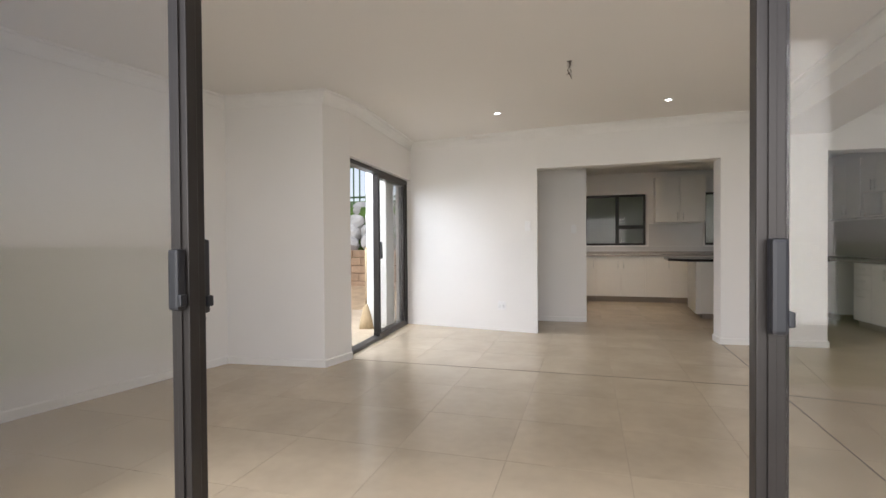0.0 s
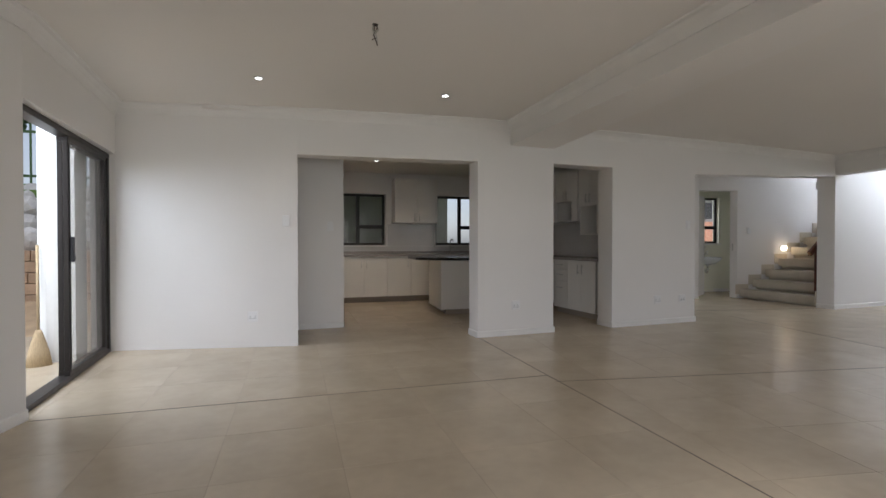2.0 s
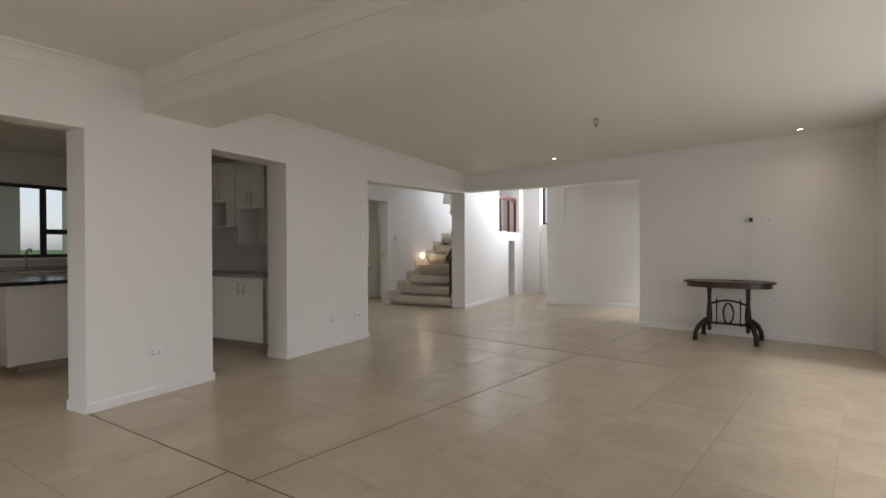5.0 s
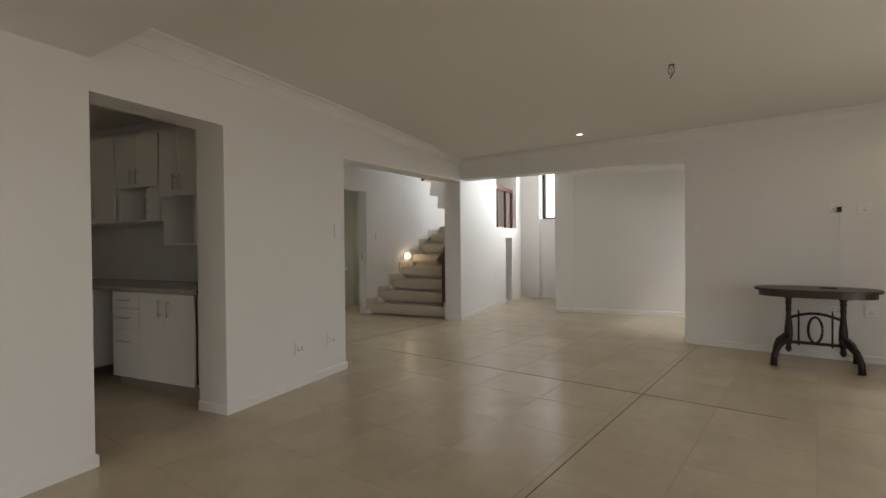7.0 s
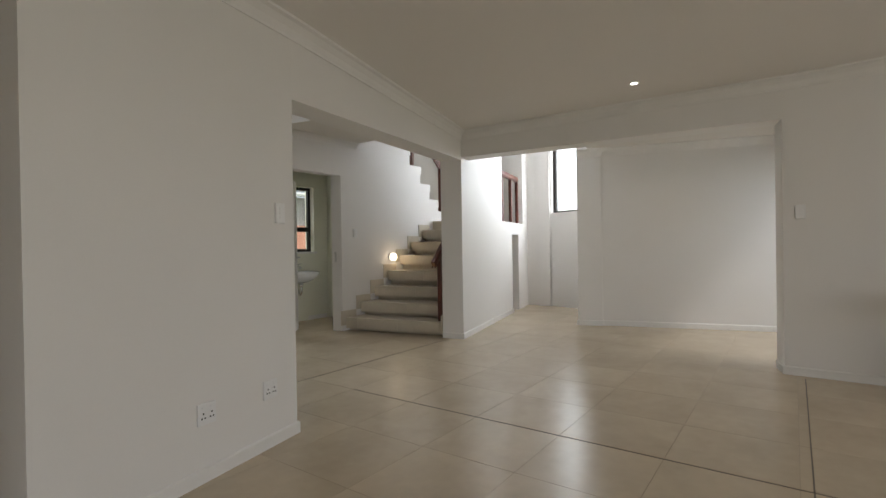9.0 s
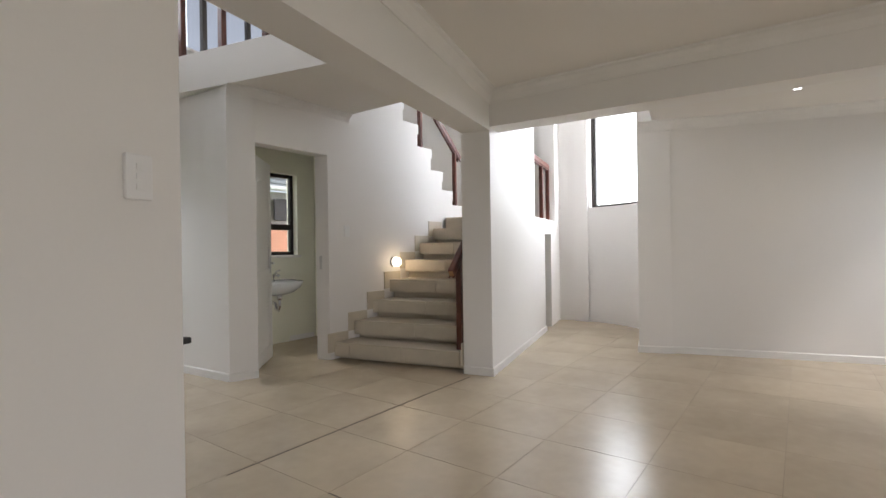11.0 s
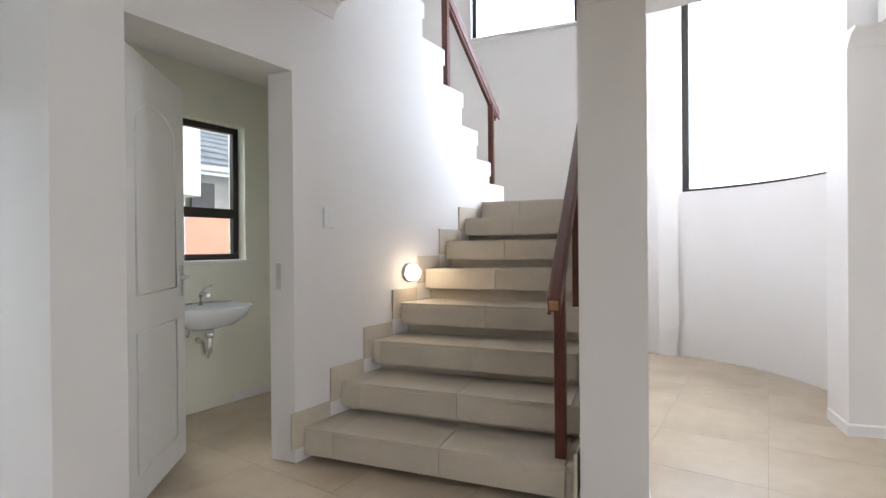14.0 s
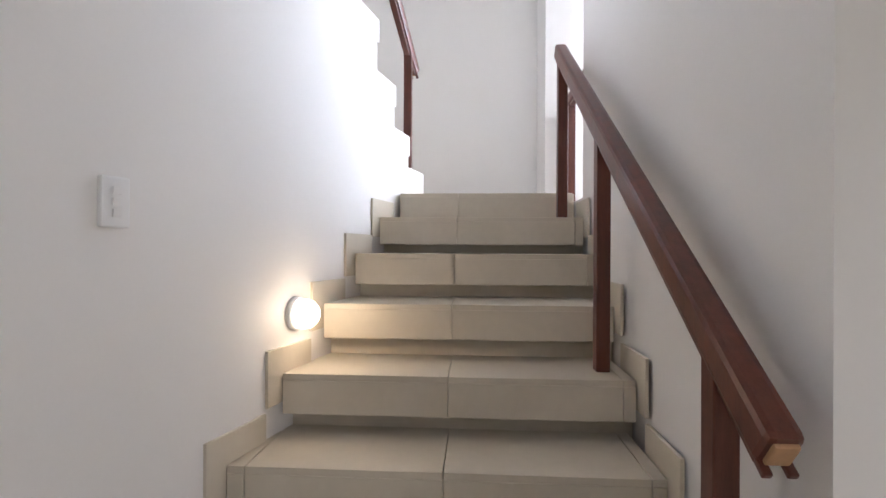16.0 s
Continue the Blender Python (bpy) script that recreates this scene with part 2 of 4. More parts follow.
structure("wall_stair_right", prism([(8.19, 5.72), (10.02, 5.75), (10.02, 5.99), (8.19, 5.99)], -0.1, TOP), PAINT, "tall white wall ending in a column beside the stairs")
bm = prism([(10.02, 5.75), (10.63, 5.76), (10.63, 5.99), (10.02, 5.99)], -0.1, 1.5)
prism([(11.04, 5.76), (11.42, 5.76), (11.42, 5.99), (11.04, 5.99)], -0.1, 1.5, bm)
prism([(10.63, 5.76), (11.04, 5.76), (11.04, 5.99), (10.63, 5.99)], 1.3, 1.5, bm)
structure("wall_landing", bm, PAINT, "low white wall under the landing with a narrow doorway")
structure("wall_stair_end", prism([(11.95, 5.6), (12.15, 5.6), (12.15, 9.2), (11.95, 9.2)], -0.1, 3.75), PAINT, "tall white end wall of the stairwell")
bm = prism([(11.95, 5.6), (12.15, 5.6), (12.15, 6.35), (11.95, 6.35)], 3.75, TOP)
prism([(11.95, 7.65), (12.15, 7.65), (12.15, 9.2), (11.95, 9.2)], 3.75, TOP, bm)
prism([(11.95, 6.35), (12.15, 6.35), (12.15, 7.65), (11.95, 7.65)], 4.9, TOP, bm)
structure("wall_stair_end_upper", bm, PAINT, "white upper stairwell wall round a high window")


def stair_line(x, off=0.0):
    return 7.47 - 0.234 * (x - 8.2) + off


# wall of the cloakroom and the stairs: doorway, then a top that steps up with the upper flight
bm = prism([(7.22, 7.79), (7.42, 7.66), (7.42, 7.82), (7.4, 7.9), (7.6, 8.95), (7.38, 8.95)], -0.1, 2.565)
structure("wall_cloakroom", bm, PAINT, "white wall corner beside the cloakroom door")
structure("wall_cloakroom_header", prism([(7.42, 7.66), (8.21, stair_line(8.21)), (8.21, stair_line(8.21, 0.16)), (7.42, 7.82)], 2.1, 2.9), PAINT, "white plaster above the cloakroom doorway")
profile = [(8.21, -0.1), (8.21, 3.15)]
steps = ((9.12, 3.15), (9.38, 2.95), (9.64, 2.69), (9.9, 2.42), (10.13, 2.15), (10.35, 1.91), (10.6, 1.72))
for (x, z), (_, z_next) in zip(steps, steps[1:] + ((0, -0.1),)):
    profile += [(x, z), (x, z - 0.12)]
    profile += [(x - 0.025, z - 0.12), (x - 0.025, z_next)] if z_next > 0 else [(x, z_next)]
bm = bmesh.new()
near = [bm.verts.new((x, stair_line(x), z)) for x, z in profile]
far = [bm.verts.new((x, stair_line(x, 0.16), z)) for x, z in profile]
bm.faces.new(near)
bm.faces.new(far)
for i in range(len(profile)):
    j = (i + 1) % len(profile)
    bm.faces.new((near[i], near[j], far[j], far[i]))
bmesh.ops.recalc_face_normals(bm, faces=bm.faces)
bmesh.ops.triangulate(bm, faces=[f for f in bm.faces if len(f.verts) > 4])
structure("wall_stair_left", bm, PAINT, "white stair wall with a stepped top edge")

# round bay beside the stairs
BC, BR = (10.3, 5.75), 1.45


def arc(a0, a1, r=BR, n=14):
    return [(BC[0] + r * math.cos(radians(a0 + (a1 - a0) * i / n)), BC[1] + r * math.sin(radians(a0 + (a1 - a0) * i / n))) for i in range(n + 1)]


def arc_wall(a0, a1, z0, z1, bm=None, n=14, r=BR, d=0.2):
    inner, outer = arc(a0, a1, r, n), arc(a0, a1, r + d, n)
    for i in range(n):
        bm = prism([inner[i], inner[i + 1], outer[i + 1], outer[i]], z0, z1, bm)
    bmesh.ops.remove_doubles(bm, verts=bm.verts, dist=0.0005)
    return bm


structure("wall_bay_base", arc_wall(-105, 2, -0.1, 1.7, n=80), PAINT, "curved white wall of the stair bay below its window")
bm = arc_wall(-18, 2, 1.7, TOP, n=6)
arc_wall(-105, -86, 1.7, TOP, bm, n=6)
arc_wall(-86, -18, 4.4, TOP, bm, n=18)
structure("wall_bay_upper", bm, PAINT, "curved white wall round the tall bay window")
structure("wall_bay_return", prism([(11.42, 5.77), (11.78, 5.77), (11.96, 5.99), (11.42, 5.99)], -0.1, TOP), PAINT, "white wall between the bay and the landing")
structure("wall_bay_pilaster", prism([(11.64, 5.33), (11.72, 5.33), (11.77, 5.5), (11.66, 5.52)], -0.1, TOP), PAINT, "slim white pilaster in the stair bay", "pilaster")
structure("wall_bay_pillar", prism([(9.66, 4.57), (9.7, 4.25), (9.97, 4.25), (10.02, 4.34), (10.0, 4.57)], -0.1, TOP), PAINT, "white plaster pillar between bay and alcove", "pillar")
structure("wall_alcove", prism([(9.73, 4.25), (9.87, 1.8), (10.1, 1.8), (9.97, 4.25)], -0.1, 2.6), PAINT, "plain white back wall of the alcove")
# header over an assumed opening, left so that light reaches the alcove
structure("wall_alcove_side", prism([(7.86, 2.5), (7.8, 2.3), (9.87, 1.8), (9.87, 2.0)], 2.1, 2.6), PAINT, "white header over the assumed, unseen alcove opening")
structure("wall_television", prism([(7.6, 2.6), (6.92, -0.1), (7.18, -0.1), (7.86, 2.6)], -0.1, 2.6), PAINT, "white wall with sockets behind the table")
structure("wall_alcove_beam", prism([(8.19, 5.72), (7.6, 2.6), (7.86, 2.6), (8.44, 5.72)], [2.19, 2.15, 2.15, 2.19], 2.6), PAINT, "white ceiling beam between living area and alcove", "beam")
structure("wall_dining_beam", prism([(2.19, W), (2.79, W), (2.12, 0.9), (1.82, 0.9)], 2.23, 2.6), PAINT, "white ceiling beam between dining and living areas", "beam")
structure("wall_over_beam", prism([(7.98, 4.5), (8.2, 4.5), (8.44, 5.7), (8.22, 5.7)], 2.62, TOP), PAINT, "white upper wall above the ceiling beam")
structure("wall_upper_over_alcove", prism([(8.0, 4.34), (9.66, 4.26), (9.66, 4.42), (8.0, 4.5)], 2.43, TOP), PAINT, "white upper wall above the alcove edge")

# front
structure("wall_front_left", prism([(-4.0, 0.7), (-2.35, 0.7), (-2.35, 0.94), (-4.0, 0.94)], -0.1, 2.6), PAINT, "white front wall beside the sliding door")
structure("wall_front_header", prism([(-2.35, 0.7), (1.62, 0.7), (1.62, 0.94), (-2.35, 0.94)], 2.1, 2.6), PAINT, "white header above the front sliding door")
structure("wall_front_corner", prism([(1.62, -0.12), (1.9, -0.12), (1.9, 0.94), (1.62, 0.94)], -0.1, 2.6), PAINT, "white wall corner beside the front sliding door")
structure("wall_terrace_header", prism([(1.9, -0.12), (5.7, -0.12), (5.7, 0.1), (1.9, 0.1)], 2.3, 2.6), PAINT, "white header over the terrace opening")
structure("wall_terrace_pier", prism([(5.7, -0.12), (7.18, -0.12), (7.0, 0.1), (5.7, 0.1)], -0.1, 2.6), PAINT, "white pier beside the terrace opening")

# kitchen and scullery
structure("wall_kitchen_stub", prism([(-0.9, 6.88), (0.45, 6.88), (0.45, 7.1), (-0.9, 7.1)], -0.1, 2.5), PAINT, "white wall stub inside the kitchen")
structure("wall_kitchen_left", prism([(-0.9, 6.2), (-0.9, 6.88), (-0.9, 7.1), (0.3, 7.1), (0.3, 10.3), (-1.1, 10.3), (-1.1, 6.2)], -0.1, 2.5), PAINT, "white kitchen side wall")


def kb(x, off=0.0):
    return 10.0 - 0.061 * (x - 0.3) + off


bm = prism([(0.3, kb(0.3)), (4.6, kb(4.6)), (4.6, kb(4.6, 0.2)), (0.3, kb(0.3, 0.2))], -0.1, 1.04)
prism([(0.3, kb(0.3)), (4.6, kb(4.6)), (4.6, kb(4.6, 0.2)), (0.3, kb(0.3, 0.2))], 2.04, 2.5, bm)
for x0, x1 in ((0.3, 0.62), (1.76, 2.78), (4.0, 4.6)):
    prism([(x0, kb(x0)), (x1, kb(x1)), (x1, kb(x1, 0.2)), (x0, kb(x0, 0.2))], 1.04, 2.04, bm)
structure("wall_kitchen_back", bm, PAINT, "white kitchen back wall with two windows")
structure("wall_scullery_right", prism([(4.42, 5.88), (5.0, 5.86), (5.0, 9.0), (4.62, 10.0), (4.42, 10.0)], -0.1, TOP), PAINT, "white wall between scullery and entrance hall")

# entrance hall
bm = prism([(5.0, 8.95), (5.6, 8.95), (5.6, 9.15), (5.0, 9.15)], -0.1, TOP)
prism([(7.34, 8.95), (7.62, 8.95), (7.62, 9.15), (7.34, 9.15)], -0.1, 2.9, bm)
prism([(7.34, 8.95), (7.42, 8.95), (7.42, 9.15), (7.34, 9.15)], 2.9, 3.4, bm)
prism([(7.16, 8.95), (7.42, 8.95), (7.42, 9.15), (7.16, 9.15)], 3.4, TOP, bm)
prism([(5.6, 8.95), (7.34, 8.95), (7.34, 9.15), (5.6, 9.15)], 2.06, 3.4, bm)
prism([(5.6, 8.95), (7.16, 8.95), (7.16, 9.15), (5.6, 9.15)], 4.7, TOP, bm)
structure("wall_entrance", bm, PAINT, "white entrance wall with front doorway and high window")
structure("wall_gallery_back", prism([(7.42, 8.95), (10.2, 9.1), (10.2, 9.3), (7.42, 9.15)], 2.9, 3.3), PAINT, "white wall behind the gallery")
structure("wall_gallery_back_upper", prism([(7.42, 8.95), (12.0, 9.1), (12.0, 9.3), (7.42, 9.15)], 4.7, TOP), PAINT, "white wall over the gallery windows")
bm = prism([(10.2, 9.1), (12.0, 9.1), (12.0, 9.3), (10.2, 9.3)], -0.1, 4.7)
structure("wall_landing_back", bm, PAINT, "white wall behind the upper flight")
bm = prism([(7.2, 5.99), (8.22, 5.99), (8.32, 6.6), (8.5, 7.4), (8.5, 9.1), (7.2, 9.1)], 2.57, 2.9)
structure("gallery_slab", bm, CEIL, "white plastered underside of the gallery floor", "ceiling")

# cloakroom behind the open door
bm = prism([(7.9, 8.82), (8.2, 8.75), (8.2, 8.95), (7.9, 9.0)], -0.1, 2.5)
wx0, wx1 = (8.2, 8.75), (9.03, 8.56)
prism([wx0, wx1, (9.07, 8.76), (8.24, 8.95)], -0.1, 1.07, bm)
prism([wx0, wx1, (9.07, 8.76), (8.24, 8.95)], 2.08, 2.5, bm)
prism([wx1, (9.3, 8.5), (9.34, 8.7), (9.07, 8.76)], -0.1, 2.5, bm)
structure("wall_cloakroom_back", bm, WC_PAINT, "pale cloakroom wall with a small window")
structure("wall_cloakroom_right", prism([(9.25, 7.4), (9.4, 7.36), (9.5, 8.6), (9.3, 8.6)], -0.1, 2.5), WC_PAINT, "pale cloakroom side wall")
structure("ceiling_cloakroom", prism([(7.37, 7.85), (9.4, 7.4), (9.4, 8.7), (7.37, 9.0)], 2.45, 2.56), CEIL, "white cloakroom ceiling", "ceiling")

structure("ceiling_living", prism([(-4.0, 0.79), (1.9, 0.79), (1.9, -0.1), (7.15, -0.1), (7.84, 2.6), (8.42, 5.71), (5.09, 5.63), (1.77, 5.63), (-0.19, 5.9), (-2.1, 6.35), (-2.1, 4.1), (-3.15, 4.02)], H, 2.61), CEIL, "white painted ceiling of the open living area", "ceiling")
structure("ceiling_alcove", prism([(7.85, 2.4), (9.95, 1.9), (9.99, 4.4), (9.64, 4.4), (8.2, 4.47)], 2.42, 2.54), CEIL, "white painted alcove ceiling", "ceiling")
structure("ceiling_kitchen", prism([(-1.1, 6.0), (1.77, 5.75), (4.45, 5.8), (4.6, 10.1), (0.2, 10.25), (-1.1, 7.3)], 2.45, 2.55), CEIL, "white painted kitchen ceiling", "ceiling")
structure("ceiling_upper", prism([(4.9, 5.6), (7.9, 5.7), (7.9, 4.0), (12.2, 4.0), (12.2, 9.35), (4.9, 9.35)], TOP, TOP + 0.1), CEIL, "white ceiling high over hall and stairs", "ceiling")

structure("ground", prism([(-300, -300), (300, -300), (300, 300), (-300, 300)], -0.35, -0.12), LAWN, "grass ground around the house", "ground")
structure("floor", prism([(-4.0, 0.4), (1.9, 0.4), (1.9, -0.2), (7.3, -0.2), (10.1, 1.8), (12.1, 4.2), (12.1, 9.3), (5.0, 9.3), (4.6, 10.2), (-1.1, 10.3), (-2.2, 6.6), (-2.25, 4.0), (-4.0, 4.0)], -0.11, -0.0015), FINE_GROUT, "grouted base of the tiled floor", "floor")
structure("pavement_front", prism([(-4.5, -2.4), (1.9, -2.4), (1.9, 0.4), (-4.5, 0.4)], -0.12, -0.015), PAVING, "grey concrete terrace in front of the sliding door", "pavement")
structure("pavement_terrace", prism([(1.9, -2.4), (8.0, -2.4), (8.0, -0.2), (1.9, -0.2)], -0.12, -0.015), PAVING, "grey concrete terrace", "pavement")
structure("pavement_side", prism([(-5.2, 3.0), (-2.2, 4.05), (-2.2, 7.6), (-5.2, 7.9)], -0.12, -0.02), PAVING, "pale concrete side yard", "pavement")
structure("pavement_entrance", prism([(5.3, 9.3), (7.6, 9.3), (7.6, 10.0), (5.3, 10.0)], -0.12, -0.02), PAVING, "concrete step before the front door", "pavement")


def strip(name, pts, side, z, profile, material, label, kind_name):
    """A moulding of the given profile (out from the wall, up) along a run of wall."""
    bm = bmesh.new()
    rows = []
    n = len(pts)
    for i, p in enumerate(pts):
        a, b = pts[max(i - 1, 0)], pts[min(i + 1, n - 1)]
        def nrm(u, v):
            d = Vector((v[0] - u[0], v[1] - u[1])).normalized()
            return Vector((-d.y, d.x)) * side
        n1 = nrm(a, p) if i else nrm(p, b)
        n2 = nrm(p, b) if i < n - 1 else n1
        mid = (n1 + n2).normalized()
        mid = mid / max(0.4, mid.dot(n1))
        rows.append([bm.verts.new((p[0] + mid.x * o, p[1] + mid.y * o, z + u)) for o, u in profile])
    for r0, r1 in zip(rows, rows[1:]):
        for k in range(len(profile)):
            j = (k + 1) % len(profile)
            bm.faces.new((r0[k], r0[j], r1[j], r1[k]))
    bm.faces.new(rows[0])
    bm.faces.new(rows[-1])
    bmesh.ops.recalc_face_normals(bm, faces=bm.faces)
    return structure(name, bm, material, label, kind_name)


COVE = [(-0.003, 0.003), (-0.003, -0.1), (0.008, -0.1), (0.012, -0.085), (0.03, -0.05), (0.06, -0.02), (0.085, -0.012), (0.09, 0.003)]
strip("trim_cornice_dining", [(-3.75, 0.94), (-3.0, 3.83), (-2.02, 3.86), (-1.92, 4.23), (-1.92, 6.3), (-0.19, 5.89), (1.77, W), (2.19, W), (1.82, 0.94)], -1, H, COVE, TRIM, "white coved cornice round the dining area", "cornice")
strip("trim_cornice_living", [(2.12, 0.94), (2.79, W), (5.09, W), (8.19, 5.72), (7.6, 2.6), (6.94, 0.0)], -1, H, COVE, TRIM, "white coved cornice round the living area", "cornice")
strip("trim_cornice_alcove", [(9.66, 4.57), (9.7, 4.25), (9.73, 4.25), (9.87, 1.85)], -1, 2.42, COVE, TRIM, "white coved cornice in the alcove", "cornice")
strip("trim_cornice_gallery", [(7.22, 7.79), (7.42, 7.66), (8.5, 7.4)], -1, 2.57, [(a * 0.8, b * 0.8) for a, b in COVE], TRIM, "white coved cornice under the gallery", "cornice")
SK = [(-0.003, -0.02), (-0.003, 0.07), (0.006, 0.07), (0.013, 0.062), (0.013, -0.02)]
for i, pts in enumerate((
    [(-3.75, 0.94), (-3.0, 3.83), (-2.02, 3.86), (-1.92, 4.23)],
    [(1.77, 5.86), (1.77, W), (2.78, W), (2.78, 5.86)],
    [(3.66, 5.9), (3.66, W), (5.06, W), (5.06, 5.86)],
    [(8.19, 5.99), (8.19, 5.72), (10.02, 5.75), (10.63, 5.76), (10.63, 5.99)],
    [(9.97, 4.57), (9.66, 4.57), (9.7, 4.25), (9.73, 4.25), (9.87, 1.85)],
    [(7.84, 2.6), (7.6, 2.6), (6.94, 0.0)],
    [(7.375, 8.9), (7.22, 7.79), (7.42, 7.66)],
    [(-0.19, 6.88), (0.45, 6.88)],
    [(8.9, 8.6), (9.27, 8.52)],
)):
    strip("baseboard", pts, -1, 0, SK, TRIM, "low white skirting board", "skirting")
structure("backdrop_sky", prism([(11.2, 0.2), (19.5, 7.1), (19.4, 7.25), (11.1, 0.35)], -0.1, 8.0), SKYGLOW, "bright white overcast sky beyond the bay window", "sky")

structure("backdrop_sky_east", prism([(21, -2), (21.2, -2), (21.2, 18), (21, 18)], 5.0, 15.0), SKYGLOW, "bright white overcast sky beyond the stairwell window", "sky")
structure("backdrop_sky_north", prism([(-2, 24), (20, 24), (20, 24.2), (-2, 24.2)], 5.0, 17.0), SKYGLOW, "bright white overcast sky beyond the gallery windows", "sky")

# ---- doors and windows ----


def bars(x0, x1, z0, z1, t, d, y=0.0):
    bm = block(((x0 + x1) / 2, y, z0 + t / 2), (x1 - x0, d, t), bev=0.003)
    block(((x0 + x1) / 2, y, z1 - t / 2), (x1 - x0, d, t), bev=0.003, bm=bm)
    for x in (x0 + t / 2, x1 - t / 2):
        block((x, y, (z0 + z1) / 2), (t, d - 0.004, z1 - z0 - 2 * t), bev=0.003, bm=bm)
    return bm


def pane(parent, x0, x1, z0, z1, y=0.0, material=None):
    ob = part("pane", block(((x0 + x1) / 2, y, (z0 + z1) / 2), (x1 - x0, 0.006, z1 - z0)), material or GLASS, parent)
    ob.visible_shadow = False
    return ob


def window(name, label, m, w, z0, z1, mullions=(), transoms=(), t=0.045, d=0.05, material=None):
    """A dark framed window; mullions and transoms are (place, from, to) in the frame's own metres."""
    ob = tagged(new(name), label, "window", kind="structure")
    ob.matrix_basis = m
    part("window_frame", bars(0, w, z0, z1, t, d), ALU, ob)
    for x, a, b in mullions:
        part("mullion", block((x, 0, (a + b) / 2), (t * 1.5, d - 0.006, b - a), bev=0.003), ALU, ob)
    for z, a, b in transoms:
        part("transom", block(((a + b) / 2, 0, z), (b - a, d - 0.01, t * 1.6), bev=0.003), ALU, ob)
    pane(ob, t, w - t, z0 + t, z1 - t, 0, material)
    part("window_sill", block((w / 2, -0.09, z0 - 0.015), (w + 0.04, 0.14, 0.03), bev=0.005), TRIM, ob)
    return ob


def leaf(parent, x0, x1, z1, y, handle=None, side=1, length=0.2):
    """A sliding leaf; the pull handle sits on the face that side names, a lock plate on the other."""
    p = part("sliding_leaf", bars(x0, x1, 0.02, z1, 0.052, 0.04, y), ALU, parent)
    pane(p, x0 + 0.05, x1 - 0.05, 0.07, z1 - 0.05, y)
    for x in (x0 + 0.026, x1 - 0.026):
        part("groove_bead", block((x, y + side * 0.0215, z1 / 2), (0.014, 0.004, z1 - 0.12), bev=0.001), ALU, p)
    if handle is not None:
        part("handle", block((handle, y + side * 0.035, 1.04), (0.03, 0.03, length), bev=0.008), BLACK, p, "black moulded pull handle")
        part("latch", block((handle + 0.018, y + side * 0.04, 1.04 - length / 3), (0.012, 0.022, 0.03), bev=0.004), BLACK, p)


door = tagged(new("door_1"), "dark bronze aluminium sliding door standing wide open", "sliding door", kind="structure")
door.matrix_basis = at((-2.35, 0.87))
part("door_frame", bars(0, 3.97, -0.01, 2.1, 0.045, 0.11), ALU, door)
leaf(door, 0.05, 1.475, 2.05, -0.024, 1.455, -1, 0.15)
leaf(door, 0.1, 1.455, 2.05, 0.024, 1.43)
leaf(door, 2.735, 3.92, 2.05, -0.024, 2.765, -1, 0.18)
leaf(door, 2.76, 3.88, 2.05, 0.024, 2.785)

door = tagged(new("door_2"), "half-open dark aluminium sliding door to the yard", "sliding door", kind="structure")
door.matrix_basis = at((-2.02, 4.24), (-2.02, 6.3))
part("door_frame", bars(0, 2.05, -0.008, 1.975, 0.045, 0.1), ALU, door)
leaf(door, 0.97, 2.0, 1.94, 0.025)
leaf(door, 0.93, 1.95, 1.94, -0.025, 0.957, -1)

bw = tagged(new("window_bay"), "tall curved stair window with a thin dark frame", "window", kind="structure")
for i in range(4):
    a0, a1 = -86 + 17 * i, -69 + 17 * i
    part("pane", prism(arc(a0, a1, BR + 0.1, 6) + arc(a1, a0, BR + 0.106, 6), 1.73, 4.38), GLASS, bw).visible_shadow = False
part("bottom_rail", arc_wall(-86, -18, 1.7, 1.735, n=20, r=BR + 0.08, d=0.05), ALU, bw)
part("top_rail", arc_wall(-86, -18, 4.365, 4.4, n=20, r=BR + 0.08, d=0.05), ALU, bw)
part("side_rail", arc_wall(-20.5, -18, 1.735, 4.365, n=2, r=BR + 0.08, d=0.05), ALU, bw)
part("side_rail", arc_wall(-86, -83.5, 1.735, 4.365, n=2, r=BR + 0.08, d=0.05), ALU, bw)

window("window_1", "dark framed kitchen window with a side opener", at((0.62, kb(0.62, 0.12)), (1.76, kb(1.76, 0.12))), 1.14, 1.04, 2.04, [(0.62, 1.04, 2.04)], [(1.4, 0.62, 1.14)])
window("window_2", "dark framed kitchen window over the sink", at((2.78, kb(2.78, 0.12)), (4.0, kb(4.0, 0.12))), 1.22, 1.04, 2.04, [(0.55, 1.04, 2.04)], [(1.4, 0.55, 1.22)])
window("window_3", "small dark framed cloakroom window", at((8.22, 8.85), (9.05, 8.66)), 0.85, 1.07, 2.08, [], [(1.42, 0, 0.85)])
window("window_4", "high dark framed window over the entrance", at((5.6, 9.05), (7.16, 9.05)), 1.56, 3.4, 4.7, [(0.78, 3.4, 4.7)])
window("window_5", "high gallery window with dark mullions", at((7.42, 9.05), (10.2, 9.2)), 2.78, 3.3, 4.7, [(0.7, 3.3, 4.7), (1.4, 3.3, 4.7), (2.1, 3.3, 4.7)])
window("window_6", "high dark framed stairwell window", at((12.05, 7.65), (12.05, 6.35)), 1.3, 3.75, 4.9)

# unseen glazing, added as a source for the alcove's light
window("window_7", "unseen dark framed glazed door added to light the alcove", at((7.83, 2.4), (9.87, 1.9)), 2.1, 0.0, 2.1, [(1.05, 0, 2.1)])


